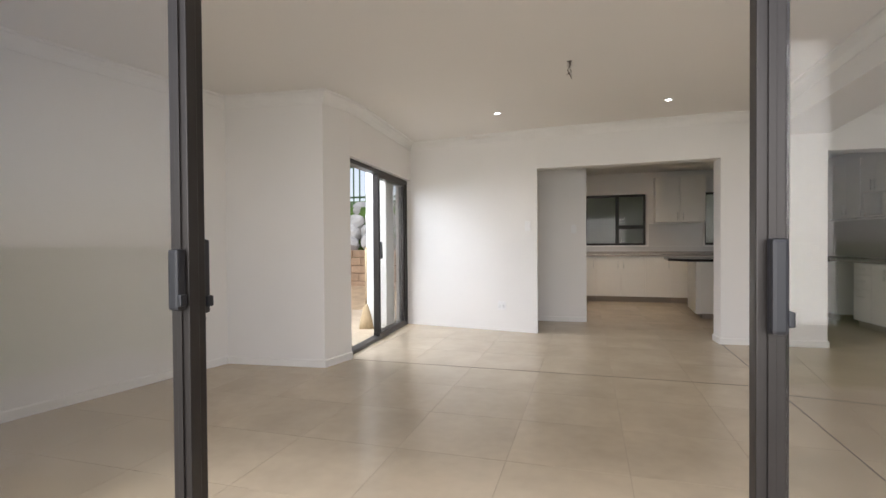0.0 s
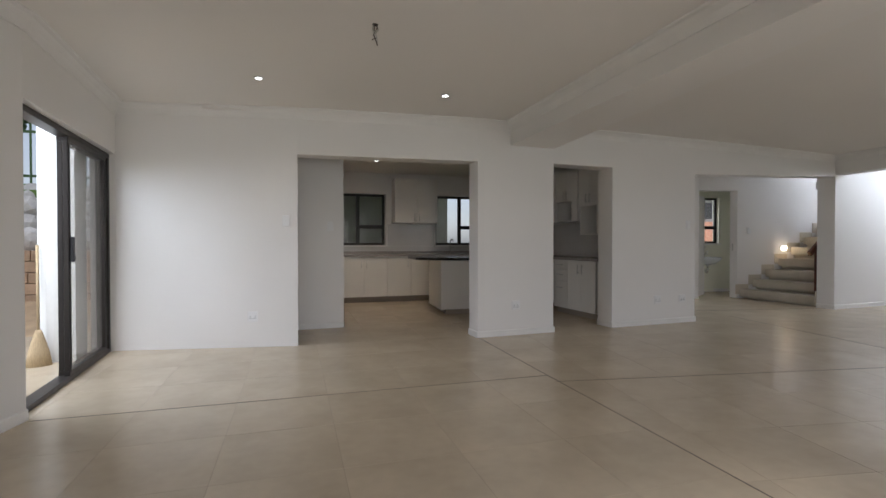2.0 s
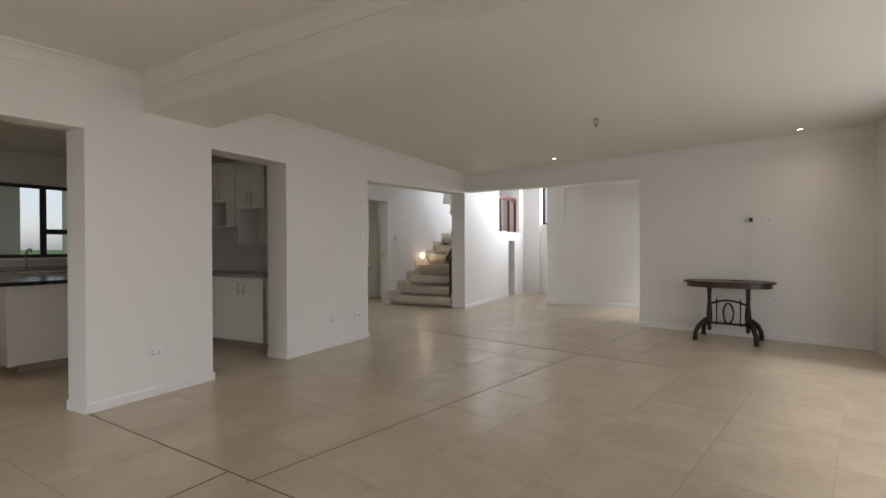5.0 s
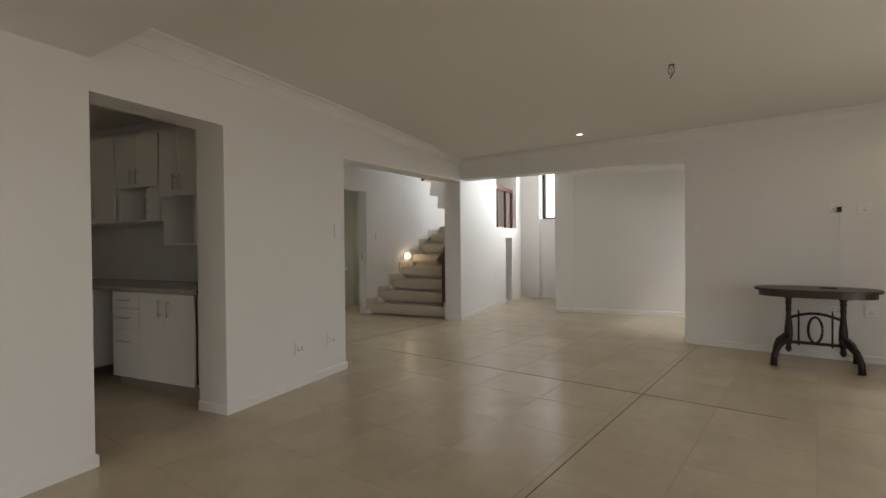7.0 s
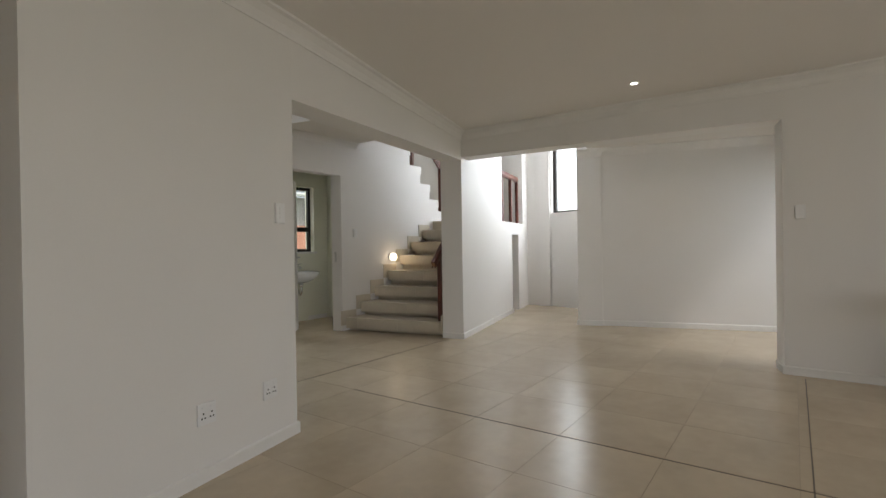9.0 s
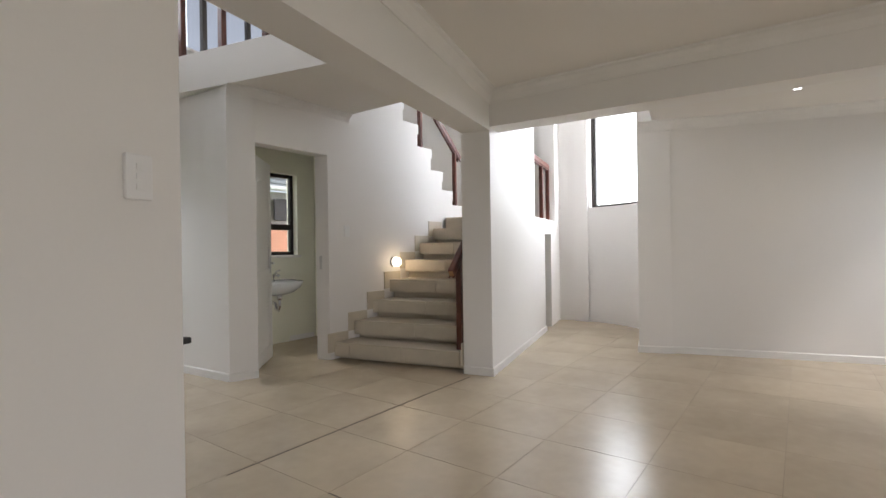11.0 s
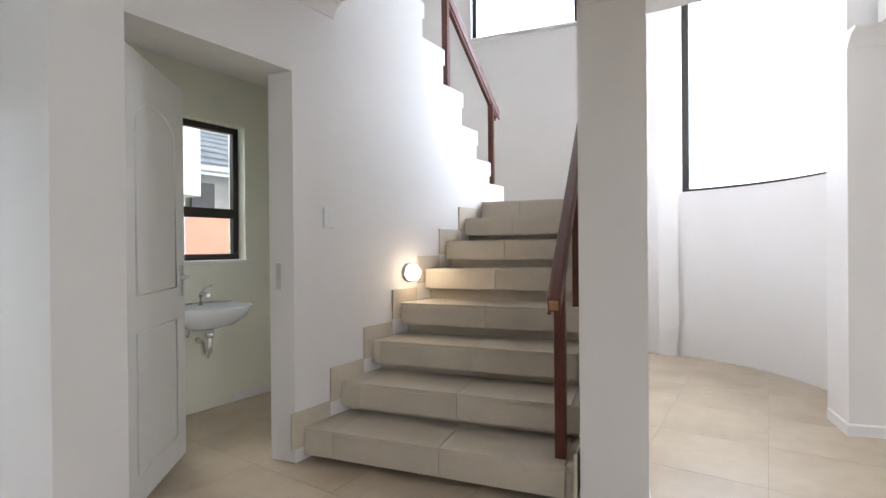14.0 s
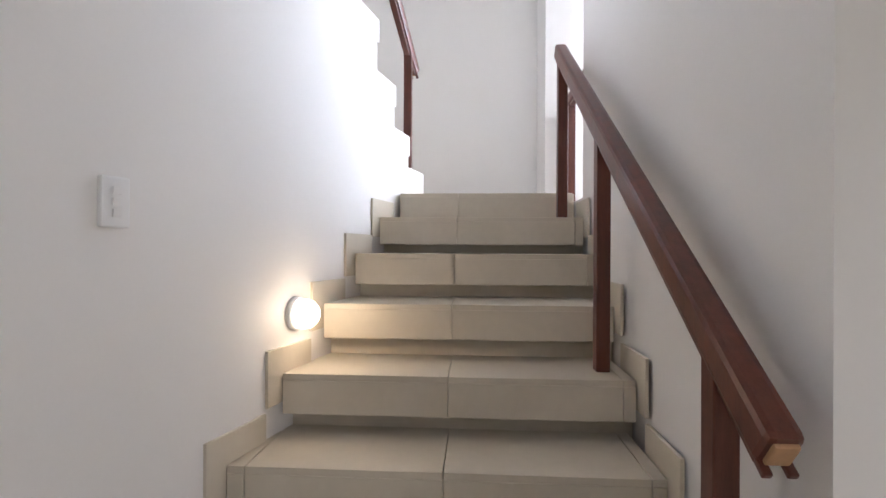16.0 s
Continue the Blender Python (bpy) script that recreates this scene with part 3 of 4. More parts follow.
def panel_door(name, label, m, w, h, handle_x, hinge_x):
    """A moulded door leaf with two sunk panels, the upper one arched."""
    d = tagged(new(name), label, "door", kind="structure")
    d.matrix_basis = m
    part("leaf", block((w / 2, 0, h / 2 + 0.01), (w, 0.038, h - 0.02), bev=0.003), TRIM, d)
    for side in (-1, 1):
        for z0, z1, arch in ((0.16, 0.78, 0), (0.95, h - 0.2, 0.12)):
            pts = [(0.13, z0), (w - 0.13, z0), (w - 0.13, z1 - arch)]
            if arch:
                pts += [(w / 2 + (w / 2 - 0.13) * math.cos(radians(a)), z1 - arch + arch * math.sin(radians(a))) for a in range(30, 180, 30)]
            pts.append((0.13, z1 - arch))
            loop = [(x, side * 0.019, z) for x, z in pts] + [(pts[0][0], side * 0.019, pts[0][1])]
            part("panel_moulding", tube(loop, 0.007, 6), TRIM, d)
        part("door_handle", tube([(handle_x, side * 0.02, 1.0), (handle_x, side * 0.06, 1.0), (handle_x + (0.1 if handle_x < w / 2 else -0.1), side * 0.062, 1.0)], 0.009), STEEL, d, "brushed steel lever handle")
        part("handle_plate", block((handle_x, side * 0.022, 0.98), (0.038, 0.006, 0.17), bev=0.002), STEEL, d)
    for z in (0.25, h - 0.3):
        part("hinge", lathe([(0.008, z - 0.05), (0.008, z + 0.05)], pose(hinge_x, -0.02, 0), 10), STEEL, d)
        part("hinge_leaf", block((hinge_x - 0.001, 0.0, z), (0.004, 0.036, 0.1)), STEEL, d)
    return d


panel_door("door_3", "white moulded cloakroom door standing open", at((7.45, 7.76), (8.03, 8.1)), 0.72, 2.03, 0.66, 0.0)
panel_door("door_4", "white panelled front door standing open outwards", at((7.31, 9.17), (7.67, 9.93)), 0.85, 2.03, 0.78, 0.0)
bm = block((7.315, 9.05, 1.02), (0.05, 0.22, 2.06), bev=0.004)
block((6.46, 9.05, 2.035), (1.66, 0.22, 0.05), bev=0.004, bm=bm)
block((5.625, 9.05, 1.02), (0.05, 0.22, 2.06), bev=0.004, bm=bm)
structure("trim_front_door_frame", bm, TRIM, "white painted front door frame", "door frame")
structure("trim_strike_plate", block((8.207, stair_line(8.21, 0.1), 1.0), (0.006, 0.03, 0.14), bev=0.001), STEEL, "steel strike plate on the door jamb", "strike plate")

# ---- staircase ----
RUN, N = 0.272, 8  # tread depth and number of steps
TREADS = [0.0, 0.178, 0.366, 0.562, 0.773, 0.995, 1.198, 1.385, 1.54]
stairs = thing("staircase", "straight tiled stairs with beige stone-look treads", "stairs")


def nose(i):
    return 8.25 + RUN * (i - 1)


for i in range(1, N + 1):
    x0, x1 = nose(i) + 0.09, nose(i + 1) + 0.09
    part("riser", prism([(x0, 6.0), (x1, 6.0), (x1, stair_line(x1)), (x0, stair_line(x0))], 0.0 if i == 1 else TREADS[i - 1] - 0.05, TREADS[i] - 0.022), STEP_TILE, stairs)
for i in range(1, N + 1):
    x0 = nose(i)
    x1 = nose(i + 1) + 0.088 if i < N else x0 + 0.3
    z = TREADS[i]
    yl = stair_line(x0) - 0.016
    cuts = [6.016, 6.06, 6.66] + ([7.26] if yl > 7.29 else []) + [yl]
    for a, b in zip(cuts, cuts[1:]):
        part("tread_tile", block(((x0 + x1) / 2, (a + b) / 2, z - 0.011), (x1 - x0, b - a - 0.003, 0.022), bev=0.002), STEP_TILE, stairs)
        part("nosing_tile", block((x0 + 0.004, (a + b) / 2, z - 0.082), (0.012, b - a - 0.003, 0.12), bev=0.002), STEP_TILE, stairs)
    part("nosing_bed", block((x0 + 0.024, (6.016 + yl) / 2, z - 0.082), (0.03, yl - 6.02, 0.118)), STEP_TILE, stairs)
    for y, sgn in ((stair_line(x0) - 0.006, 1), (6.007, -1)):
        if i < N:
            t = at((x0, y), (x0 + 1, y - 0.234 if sgn > 0 else y))
            part("skirting_tile", block((RUN / 2 - 0.075, 0, -0.005), (RUN, 0.012, 0.195), bev=0.002), STEP_TILE, stairs).matrix_basis = t @ pose(0, 0, z)
structure("landing", prism([(10.2, 6.0), (11.95, 6.0), (11.95, 9.1), (10.6, 9.1), (10.6, 7.05), (10.2, 7.0)], 1.36, 1.54), STEP_TILE, "beige tiled stair landing", "landing")
upper = thing("upper_stair_flight", "upper stair flight turning back along the wall", "stairs")
for x0, x1, z in ((8.5, 9.12, 3.1), (9.12, 9.38, 2.9), (9.38, 9.64, 2.64), (9.64, 9.9, 2.37), (9.9, 10.13, 2.1), (10.13, 10.35, 1.86), (10.35, 10.6, 1.67)):
    part("step", prism([(x0, stair_line(x0, 0.165)), (x1, stair_line(x1, 0.165)), (x1, 9.05), (x0, 9.05)], z - 0.3, z), STEP_TILE, upper)


def handrail(label, a, b, posts, group="wooden stair rails"):
    """A bevelled timber rail from a to b on square posts (x, y, foot, top)."""
    ob = thing("handrail", label, "handrail", group=group)
    a, b = Vector(a), Vector(b)
    d = b - a
    q = d.to_track_quat("X", "Z").to_matrix().to_4x4()
    part("rail", block((a + b) / 2, (d.length, 0.06, 0.075), q, 0.014), WOOD, ob)
    part("rail_fillet", block((a + b) / 2 - (q @ Vector((0, 0, 0.045))), (d.length - 0.03, 0.035, 0.02), q, 0.003), WOOD, ob)
    foot = a if a.z < b.z else b
    up = (b - a).normalized() if a.z < b.z else (a - b).normalized()
    part("cut_end", block(foot - up * 0.002, (0.012, 0.04, 0.05), q, 0.004), RAW_WOOD, ob, "bare tan wood where the rail was cut")
    for k in (-1, 1):
        part("splinter", block(foot - up * 0.008 + q @ Vector((0, 0.02 * k, -0.03)), (0.03, 0.016, 0.012), q, 0.003), WOOD, ob)
    for x, y, z0, z1 in posts:
        part("post", block((x, y, (z0 + z1) / 2), (0.055, 0.05, z1 - z0), bev=0.004), WOOD, ob)
    return ob


handrail("mahogany handrail on square posts beside the lower flight", (8.16, 6.09, 0.9), (10.05, 6.11, 2.3), [(8.35, 6.09, TREADS[1], 1.02), (9.2, 6.1, TREADS[4], 1.64), (9.97, 6.11, TREADS[7], 2.21)])
handrail("mahogany handrail along the upper flight", (10.62, 6.97, 2.4), (8.82, 7.39, 4.08), [(10.5, 7.0, 1.72, 2.48), (9.76, 7.17, 2.42, 3.18), (9.08, 7.33, 3.15, 3.8)])
handrail("mahogany balustrade on the landing wall", (10.04, 5.87, 2.31), (11.4, 5.87, 2.31), [(10.07, 5.87, 1.5, 2.27), (10.42, 5.87, 1.5, 2.27), (10.95, 5.87, 1.5, 2.27), (11.38, 5.87, 1.5, 2.27)])
handrail("mahogany balustrade along the gallery edge", (7.25, 6.05, 3.85), (7.25, 8.9, 3.85), [(7.25, y, 2.9, 3.82) for y in (6.35, 6.85, 7.35, 7.85, 8.35)])

# ---- kitchen ----


def bar_handle(parent, p, length, up=True, out=(0, -1, 0)):
    p, o = Vector(p), Vector(out)
    d = Vector((0, 0, 1)) if up else Vector((0, 0, 1)).cross(o)
    bm = tube([p + o * 0.03 - d * length / 2, p + o * 0.03 + d * length / 2], 0.006)
    for s in (-0.35, 0.35):
        tube([p + d * length * s, p + o * 0.03 + d * length * s], 0.004, bm=bm)
    part("handle", bm, STEEL, parent, "brushed steel bar handle")


def unit(name, label, m, w, z0, z1, depth, fronts, group="", plinth=0.0, open_z=None):
    """A cabinet, its front at y = 0: fronts are (x0, x1, z0, z1, handle x, handle z, upright)."""
    ob = thing(name, label, "cabinet", m, group)
    bm = block((w / 2, depth - 0.009, (z0 + z1) / 2), (w, 0.016, z1 - z0))
    for x in (0.008, w - 0.008):
        block((x, depth / 2 + 0.01, (z0 + z1) / 2), (0.016, depth - 0.02, z1 - z0), bm=bm)
    for z in (z0 + 0.008, z1 - 0.008):
        block((w / 2, depth / 2 + 0.01, z), (w - 0.034, depth - 0.04, 0.016), bm=bm)
    part("body", bm, LAMINATE, ob)
    for x0, x1, a, b, hx, hz, up in fronts:
        f = part("door" if up else "drawer", block(((x0 + x1) / 2, 0, (a + b) / 2), (x1 - x0 - 0.004, 0.018, b - a - 0.004), bev=0.002), LAMINATE, ob)
        bar_handle(f, (hx, -0.009, hz), 0.14 if up else 0.16, up)
    if plinth:
        part("plinth", block((w / 2, 0.06, plinth / 2), (w, 0.016, plinth)), PLINTH, ob)
    return ob


G1, G2 = "kitchen base cabinets", "scullery cabinets"
kfront = at((0.34, kb(0.34, -0.6)), (4.4, kb(4.4, -0.6)))
x = 0.0
for w in (0.45, 0.85, 0.45, 0.9, 1.3):
    pair = w > 0.6
    fr = [(0, w / 2, 0.1, 0.83, w / 2 - 0.05, 0.7, True), (w / 2, w, 0.1, 0.83, w / 2 + 0.05, 0.7, True)] if pair else [(0, w, 0.1, 0.83, w - 0.06, 0.7, True)]
    unit("base_cabinet", "white laminate base cabinet under the kitchen worktop", kfront @ pose(x, 0, 0), w - 0.004, 0.1, 0.84, 0.58, fr, G1, 0.1)
    x += w
wt = thing("worktop", "grey speckled stone worktop along the kitchen wall", "worktop", kfront)
part("slab", block((1.98, 0.28, 0.86), (4.0, 0.64, 0.035), bev=0.006), SPECKLE, wt)
part("upstand", block((1.98, 0.59, 0.9), (4.0, 0.016, 0.05), bev=0.003), SPECKLE, wt)
structure("trim_splashback", prism([(0.3, kb(0.3, -0.008)), (4.4, kb(4.4, -0.008)), (4.4, kb(4.4, -0.002)), (0.3, kb(0.3, -0.002))], 0.93, 1.02), SPLASH, "pale tiled kitchen splashback", "splashback")
structure("trim_splashback_middle", prism([(1.8, kb(1.8, -0.008)), (2.74, kb(2.74, -0.008)), (2.74, kb(2.74, -0.002)), (1.8, kb(1.8, -0.002))], 1.025, 1.45), SPLASH, "pale tiled splashback between the windows", "splashback")
unit("wall_cabinet", "white laminate double wall cabinet between the kitchen windows", at((1.86, kb(1.86, -0.34)), (2.7, kb(2.7, -0.34))), 0.84, 1.47, 2.32, 0.33, [(0, 0.42, 1.47, 2.32, 0.37, 1.58, True), (0.42, 0.84, 1.47, 2.32, 0.47, 1.58, True)])
tap = thing("kitchen_tap", "chrome mixer tap on the kitchen worktop", "tap", at((3.0, 9.6), None, 0.878))
part("spout", tube([(0, 0, 0), (0, 0, 0.22), (0, -0.04, 0.27), (0, -0.12, 0.28), (0, -0.16, 0.24)], 0.012), CHROME, tap)
part("lever", tube([(0.01, 0, 0.1), (0.07, 0, 0.13)], 0.007), CHROME, tap)

isl = thing("kitchen_island", "white kitchen island under a black granite top", "kitchen island", at((2.0, 7.42), (3.0, 7.3)))
part("carcass", block((0.75, 0.42, 0.45), (1.5, 0.84, 0.74), bev=0.004), LAMINATE, isl)
part("end_panel", block((0.02, 0.42, 0.45), (0.06, 0.86, 0.75), bev=0.003), LAMINATE, isl)
part("plinth", block((0.78, 0.42, 0.045), (1.4, 0.74, 0.09)), PLINTH, isl)
top = thing("island_worktop", "polished black granite island worktop with a clipped corner", "worktop", at((2.0, 7.42), (3.0, 7.3)))
part("slab", prism([(-0.35, 0.2), (-0.1, -0.1), (1.55, -0.1), (1.55, 0.95), (-0.35, 0.95)], 0.826, 0.862), GRANITE, top)

sf = pose(3.81, 8.75, 0, 0, 0, -90)
unit("base_cabinet", "white scullery cabinet with three drawers and double doors", sf @ pose(1.6, 0, 0), 1.04, 0.09, 0.82, 0.58,
     [(0, 0.36, 0.68, 0.82, 0.18, 0.75, False), (0, 0.36, 0.5, 0.68, 0.18, 0.6, False), (0, 0.36, 0.09, 0.5, 0.18, 0.4, False), (0.36, 0.69, 0.09, 0.82, 0.64, 0.7, True), (0.69, 1.02, 0.09, 0.82, 0.74, 0.7, True)], G2, 0.09)
unit("base_cabinet", "white scullery cabinet with drawers and a single door", sf @ pose(0.35, 0, 0), 0.83, 0.09, 0.82, 0.58,
     [(0.43, 0.82, 0.68, 0.82, 0.62, 0.75, False), (0.43, 0.82, 0.5, 0.68, 0.62, 0.6, False), (0.43, 0.82, 0.09, 0.5, 0.62, 0.4, False), (0, 0.43, 0.09, 0.82, 0.38, 0.7, True)], G2, 0.09)
wt = thing("worktop", "grey speckled stone worktop in the scullery", "worktop", sf)
part("slab", block((1.33, 0.28, 0.845), (2.7, 0.62, 0.036), bev=0.006), SPECKLE, wt)
structure("trim_scullery_splashback", block((4.414, 7.4, 1.14), (0.008, 3.0, 0.54)), SPLASH, "grey tiled scullery splashback", "splashback")
sg = pose(4.08, 8.95, 0, 0, 0, -90)
unit("wall_cabinet", "white scullery wall cabinet with a double door", sg @ pose(0.0, 0, 0), 0.75, 1.43, 2.24, 0.33, [(0, 0.37, 1.43, 2.24, 0.32, 1.55, True), (0.37, 0.74, 1.43, 2.24, 0.42, 1.55, True)], G2)
unit("wall_cabinet", "white scullery wall cabinet with a double door", sg @ pose(0.76, 0, 0), 0.66, 1.43, 2.24, 0.33, [(0, 0.33, 1.43, 2.24, 0.28, 1.55, True), (0.33, 0.65, 1.43, 2.24, 0.38, 1.55, True)], G2)
unit("wall_cabinet", "white wall cabinet with an open oven niche", sg @ pose(1.43, 0, 0), 0.62, 1.43, 2.24, 0.33, [(0, 0.3, 1.74, 2.24, 0.26, 1.84, True), (0.3, 0.6, 1.74, 2.24, 0.34, 1.84, True), (0.44, 0.6, 1.43, 1.73, 0.47, 1.57, True)], G2)
unit("wall_cabinet", "white wall cabinet over an open microwave shelf", sg @ pose(2.06, 0, 0), 0.5, 1.21, 2.24, 0.33, [(0, 0.25, 1.64, 2.24, 0.21, 1.76, True), (0.25, 0.49, 1.64, 2.24, 0.29, 1.76, True)], G2)

# ---- table with cast iron base ----
tb = thing("iron_base_table", "oval dark wooden table on an ornate cast iron base", "table", at((6.94, 1.5), (7.125, 2.455)))


def oval(a, b, z0, z1, m=None, seg=40, p=2.6):
    pts = []
    for k in range(seg):
        t = 2 * math.pi * k / seg
        c, s = math.cos(t), math.sin(t)
        pts.append((a * math.copysign(abs(c) ** (2 / p), c), b * math.copysign(abs(s) ** (2 / p), s)))
    return prism(pts, z0, z1)


bm = oval(0.5, 0.3, 0.712, 0.735)
bmesh.ops.bevel(bm, geom=[e for e in bm.edges if abs(e.verts[0].co.z - e.verts[1].co.z) < 1e-4], offset=0.007, segments=2, affect="EDGES")
part("tabletop", bm, TABLE_WOOD, tb)
part("apron", oval(0.46, 0.27, 0.66, 0.711), TABLE_WOOD, tb)
for sx in (-1, 1):
    col = [(0.03, 0.66), (0.032, 0.63), (0.022, 0.61), (0.028, 0.58), (0.02, 0.56), (0.026, 0.52), (0.02, 0.5), (0.024, 0.44), (0.034, 0.34), (0.036, 0.26), (0.028, 0.2), (0.02, 0.16), (0.028, 0.13), (0.012, 0.1)]
    part("column", lathe([(r, z) for r, z in reversed(col)], pose(sx * 0.21, 0, 0), 14), IRON, tb)
    for sy in (-1, 1):
        part("foot", tube([(sx * 0.21, sy * 0.02, 0.26), (sx * 0.24, sy * 0.1, 0.235), (sx * 0.29, sy * 0.18, 0.18), (sx * 0.32, sy * 0.235, 0.1), (sx * 0.325, sy * 0.25, 0.0)], [0.03, 0.032, 0.03, 0.026, 0.03], 10), IRON, tb)
part("stretcher", block((0, 0, 0.2), (0.42, 0.02, 0.028), bev=0.005), IRON, tb)
part("arch", tube([(-0.2 + 0.04 * k, 0, 0.44 + 0.05 * math.sin(math.pi * k / 10)) for k in range(11)], 0.013), IRON, tb)
part("ring", tube([(0.055 * math.cos(a), 0, 0.33 + 0.125 * math.sin(a)) for a in (2 * math.pi * k / 24 for k in range(25))], 0.011), IRON, tb, "oval iron ring")
for x in (-0.13, 0.13):
    part("spindle", lathe([(0.008, 0.17), (0.008, 0.5), (0.002, 0.52)], pose(x, 0, 0), 10), IRON, tb)
ph = thing("charger_phone", "small black phone lying on the table", "phone", at((6.95, 1.4), (7.12, 2.25), 0.735))
part("phone_body", block((0, 0, 0.006), (0.14, 0.07, 0.011), bev=0.004), BLACK, ph)

# ---- black desk in the entrance hall ----
dk = thing("hall_desk", "black stained wooden desk with turned legs", "desk", at((5.045, 6.43)))
part("desktop", block((0.345, 0.48, 0.715), (0.68, 1.0, 0.03), bev=0.008), EBONY, dk)
part("apron", block((0.33, 0.48, 0.62), (0.58, 0.86, 0.15), bev=0.004), EBONY, dk)
LEG = [(0.022, 0), (0.026, 0.03), (0.02, 0.05), (0.035, 0.12), (0.024, 0.17), (0.03, 0.19), (0.022, 0.21), (0.04, 0.36), (0.028, 0.42), (0.042, 0.44), (0.045, 0.46), (0.03, 0.48), (0.042, 0.5), (0.045, 0.53), (0.04, 0.7)]
for x in (0.07, 0.625):
    for y in (0.06, 0.9):
        part("leg", lathe(LEG, pose(x, y, 0), 16), EBONY, dk)

# ---- cloakroom basin ----
wb = thing("wash_basin", "white ceramic wall basin with chrome mixer", "basin", at((8.36, 8.68), (9.0, 8.535), 0.0))
bm = bmesh.new()
rings = []
for s, z, yy in ((0.3, 0.6, -0.1), (0.6, 0.63, -0.16), (0.85, 0.69, -0.2), (1.0, 0.755, -0.2), (0.98, 0.765, -0.2), (0.86, 0.755, -0.2), (0.6, 0.68, -0.2), (0.15, 0.655, -0.2)):
    rings.append([bm.verts.new((0.27 + 0.27 * s * math.cos(a), min(-0.0, yy + 0.21 * s * math.sin(a) * (1.0 if math.sin(a) < 0 else 0.95)), z + (0.012 if math.sin(a) > 0.3 and s > 0.8 else 0))) for a in (2 * math.pi * k / 28 for k in range(28))])
for a, b in zip(rings, rings[1:]):
    for k in range(28):
        bm.faces.new((a[k], a[(k + 1) % 28], b[(k + 1) % 28], b[k])).smooth = True
bm.faces.new(rings[0])
bm.faces.new(rings[-1])
bmesh.ops.recalc_face_normals(bm, faces=bm.faces)
part("bowl", bm, CERAMIC, wb)
part("tap", tube([(0.27, -0.05, 0.76), (0.27, -0.05, 0.83), (0.27, -0.09, 0.845), (0.27, -0.15, 0.835)], 0.014), CHROME, wb, "chrome mixer tap")
part("tap_lever", tube([(0.27, -0.05, 0.84), (0.29, -0.08, 0.885), (0.31, -0.12, 0.895)], 0.008), CHROME, wb)
part("trap", tube([(0.27, -0.16, 0.62), (0.27, -0.16, 0.46), (0.27, -0.13, 0.42), (0.27, -0.09, 0.43), (0.27, -0.07, 0.5), (0.27, 0.0, 0.52)], 0.018), CHROME, wb, "chrome bottle trap")
part("trap_collar", lathe([(0.028, 0.55), (0.03, 0.57), (0.028, 0.6)], pose(0.27, -0.16, 0), 14), CHROME, wb)
part("stop_tap", tube([(0.17, 0, 0.56), (0.17, -0.06, 0.56), (0.19, -0.06, 0.62)], 0.01), CHROME, wb)
for x in (0.2, 0.34):
    part("tap_hole", lathe([(0.01, 0), (0.01, 0.002)], pose(x, -0.05, 0.777), 10), DARK, wb)

# ---- sockets, switches, lamps ----


def socket(m, holes=6, label="white double wall socket outlet"):
    ob = thing("wall_socket", label, "socket", m, "wall sockets")
    part("plate", block((0, -0.006, 0), (0.105, 0.012, 0.105), bev=0.004), PLASTIC, ob)
    for cx in ((-0.024, 0.024) if holes > 3 else (0,)):
        part("outlet_face", block((cx, -0.0125, -0.008), (0.04, 0.002, 0.045), bev=0.0008), PLASTIC, ob)
        for dx, dz in ((0, 0.01), (-0.009, -0.012), (0.009, -0.012)):
            part("pin_hole", lathe([(0.0045, 0), (0.0045, 0.002)], pose(cx + dx, -0.0135, dz - 0.006, 90), 8), DARK, ob)
        part("rocker", block((cx, -0.0135, 0.032), (0.016, 0.005, 0.014), bev=0.001), PLASTIC, ob)
    return ob


def switch(m, n=1, label="white light switch on the wall"):
    ob = thing("light_switch", label, "switch", m, "light switches")
    part("plate", block((0, -0.008, 0), (0.072, 0.016, 0.118), bev=0.005), PLASTIC, ob)
    for k in range(n):
        z = (k - (n - 1) / 2) * 0.026
        part("rocker", block((0, -0.0175, z), (0.022, 0.005, 0.018), pose(0, 0, 0, 6), 0.001), PLASTIC, ob)
    return ob


def on_wall(p, q, s, z):
    """A pose on the wall from p to q, s metres from p, facing to the right of the way from p to q."""
    d = span(p, q)
    return at((p[0] + (q[0] - p[0]) * s / d, p[1] + (q[1] - p[1]) * s / d), q, z)


socket(at((2.26, W), None, 0.35))
socket(at((4.4, W), None, 0.33))
socket(at((4.83, W), None, 0.33))
socket(on_wall((-1.92, 6.3), (-0.19, 5.89), 1.32, 0.32))
TV = ((7.6, 2.6), (6.92, -0.1))
socket(on_wall(*TV, 1.38, 1.5), label="white socket with a black charger plugged in")
socket(on_wall(*TV, 1.6, 1.5), 3, "white aerial outlet on the wall")
socket(on_wall(*TV, 1.38, 0.5))
socket(on_wall(*TV, 1.65, 0.5), 3, "white aerial outlet on the wall")
switch(on_wall(*TV, 0.12, 1.36), 2)
switch(at((4.93, W), None, 1.33), 3, "white three-lever light switch beside the hall opening")
switch(on_wall((8.21, stair_line(8.21)), (9.0, stair_line(9.0)), 0.24, 1.325), 3, "white three-lever switch beside the cloakroom door")
switch(on_wall((7.38, 8.95), (7.22, 7.79), 0.42, 1.28), 2)
switch(at((0.28, 6.88), None, 1.3), 2)
switch(on_wall((-1.92, 6.3), (-0.19, 5.89), 1.66, 1.32), 1)

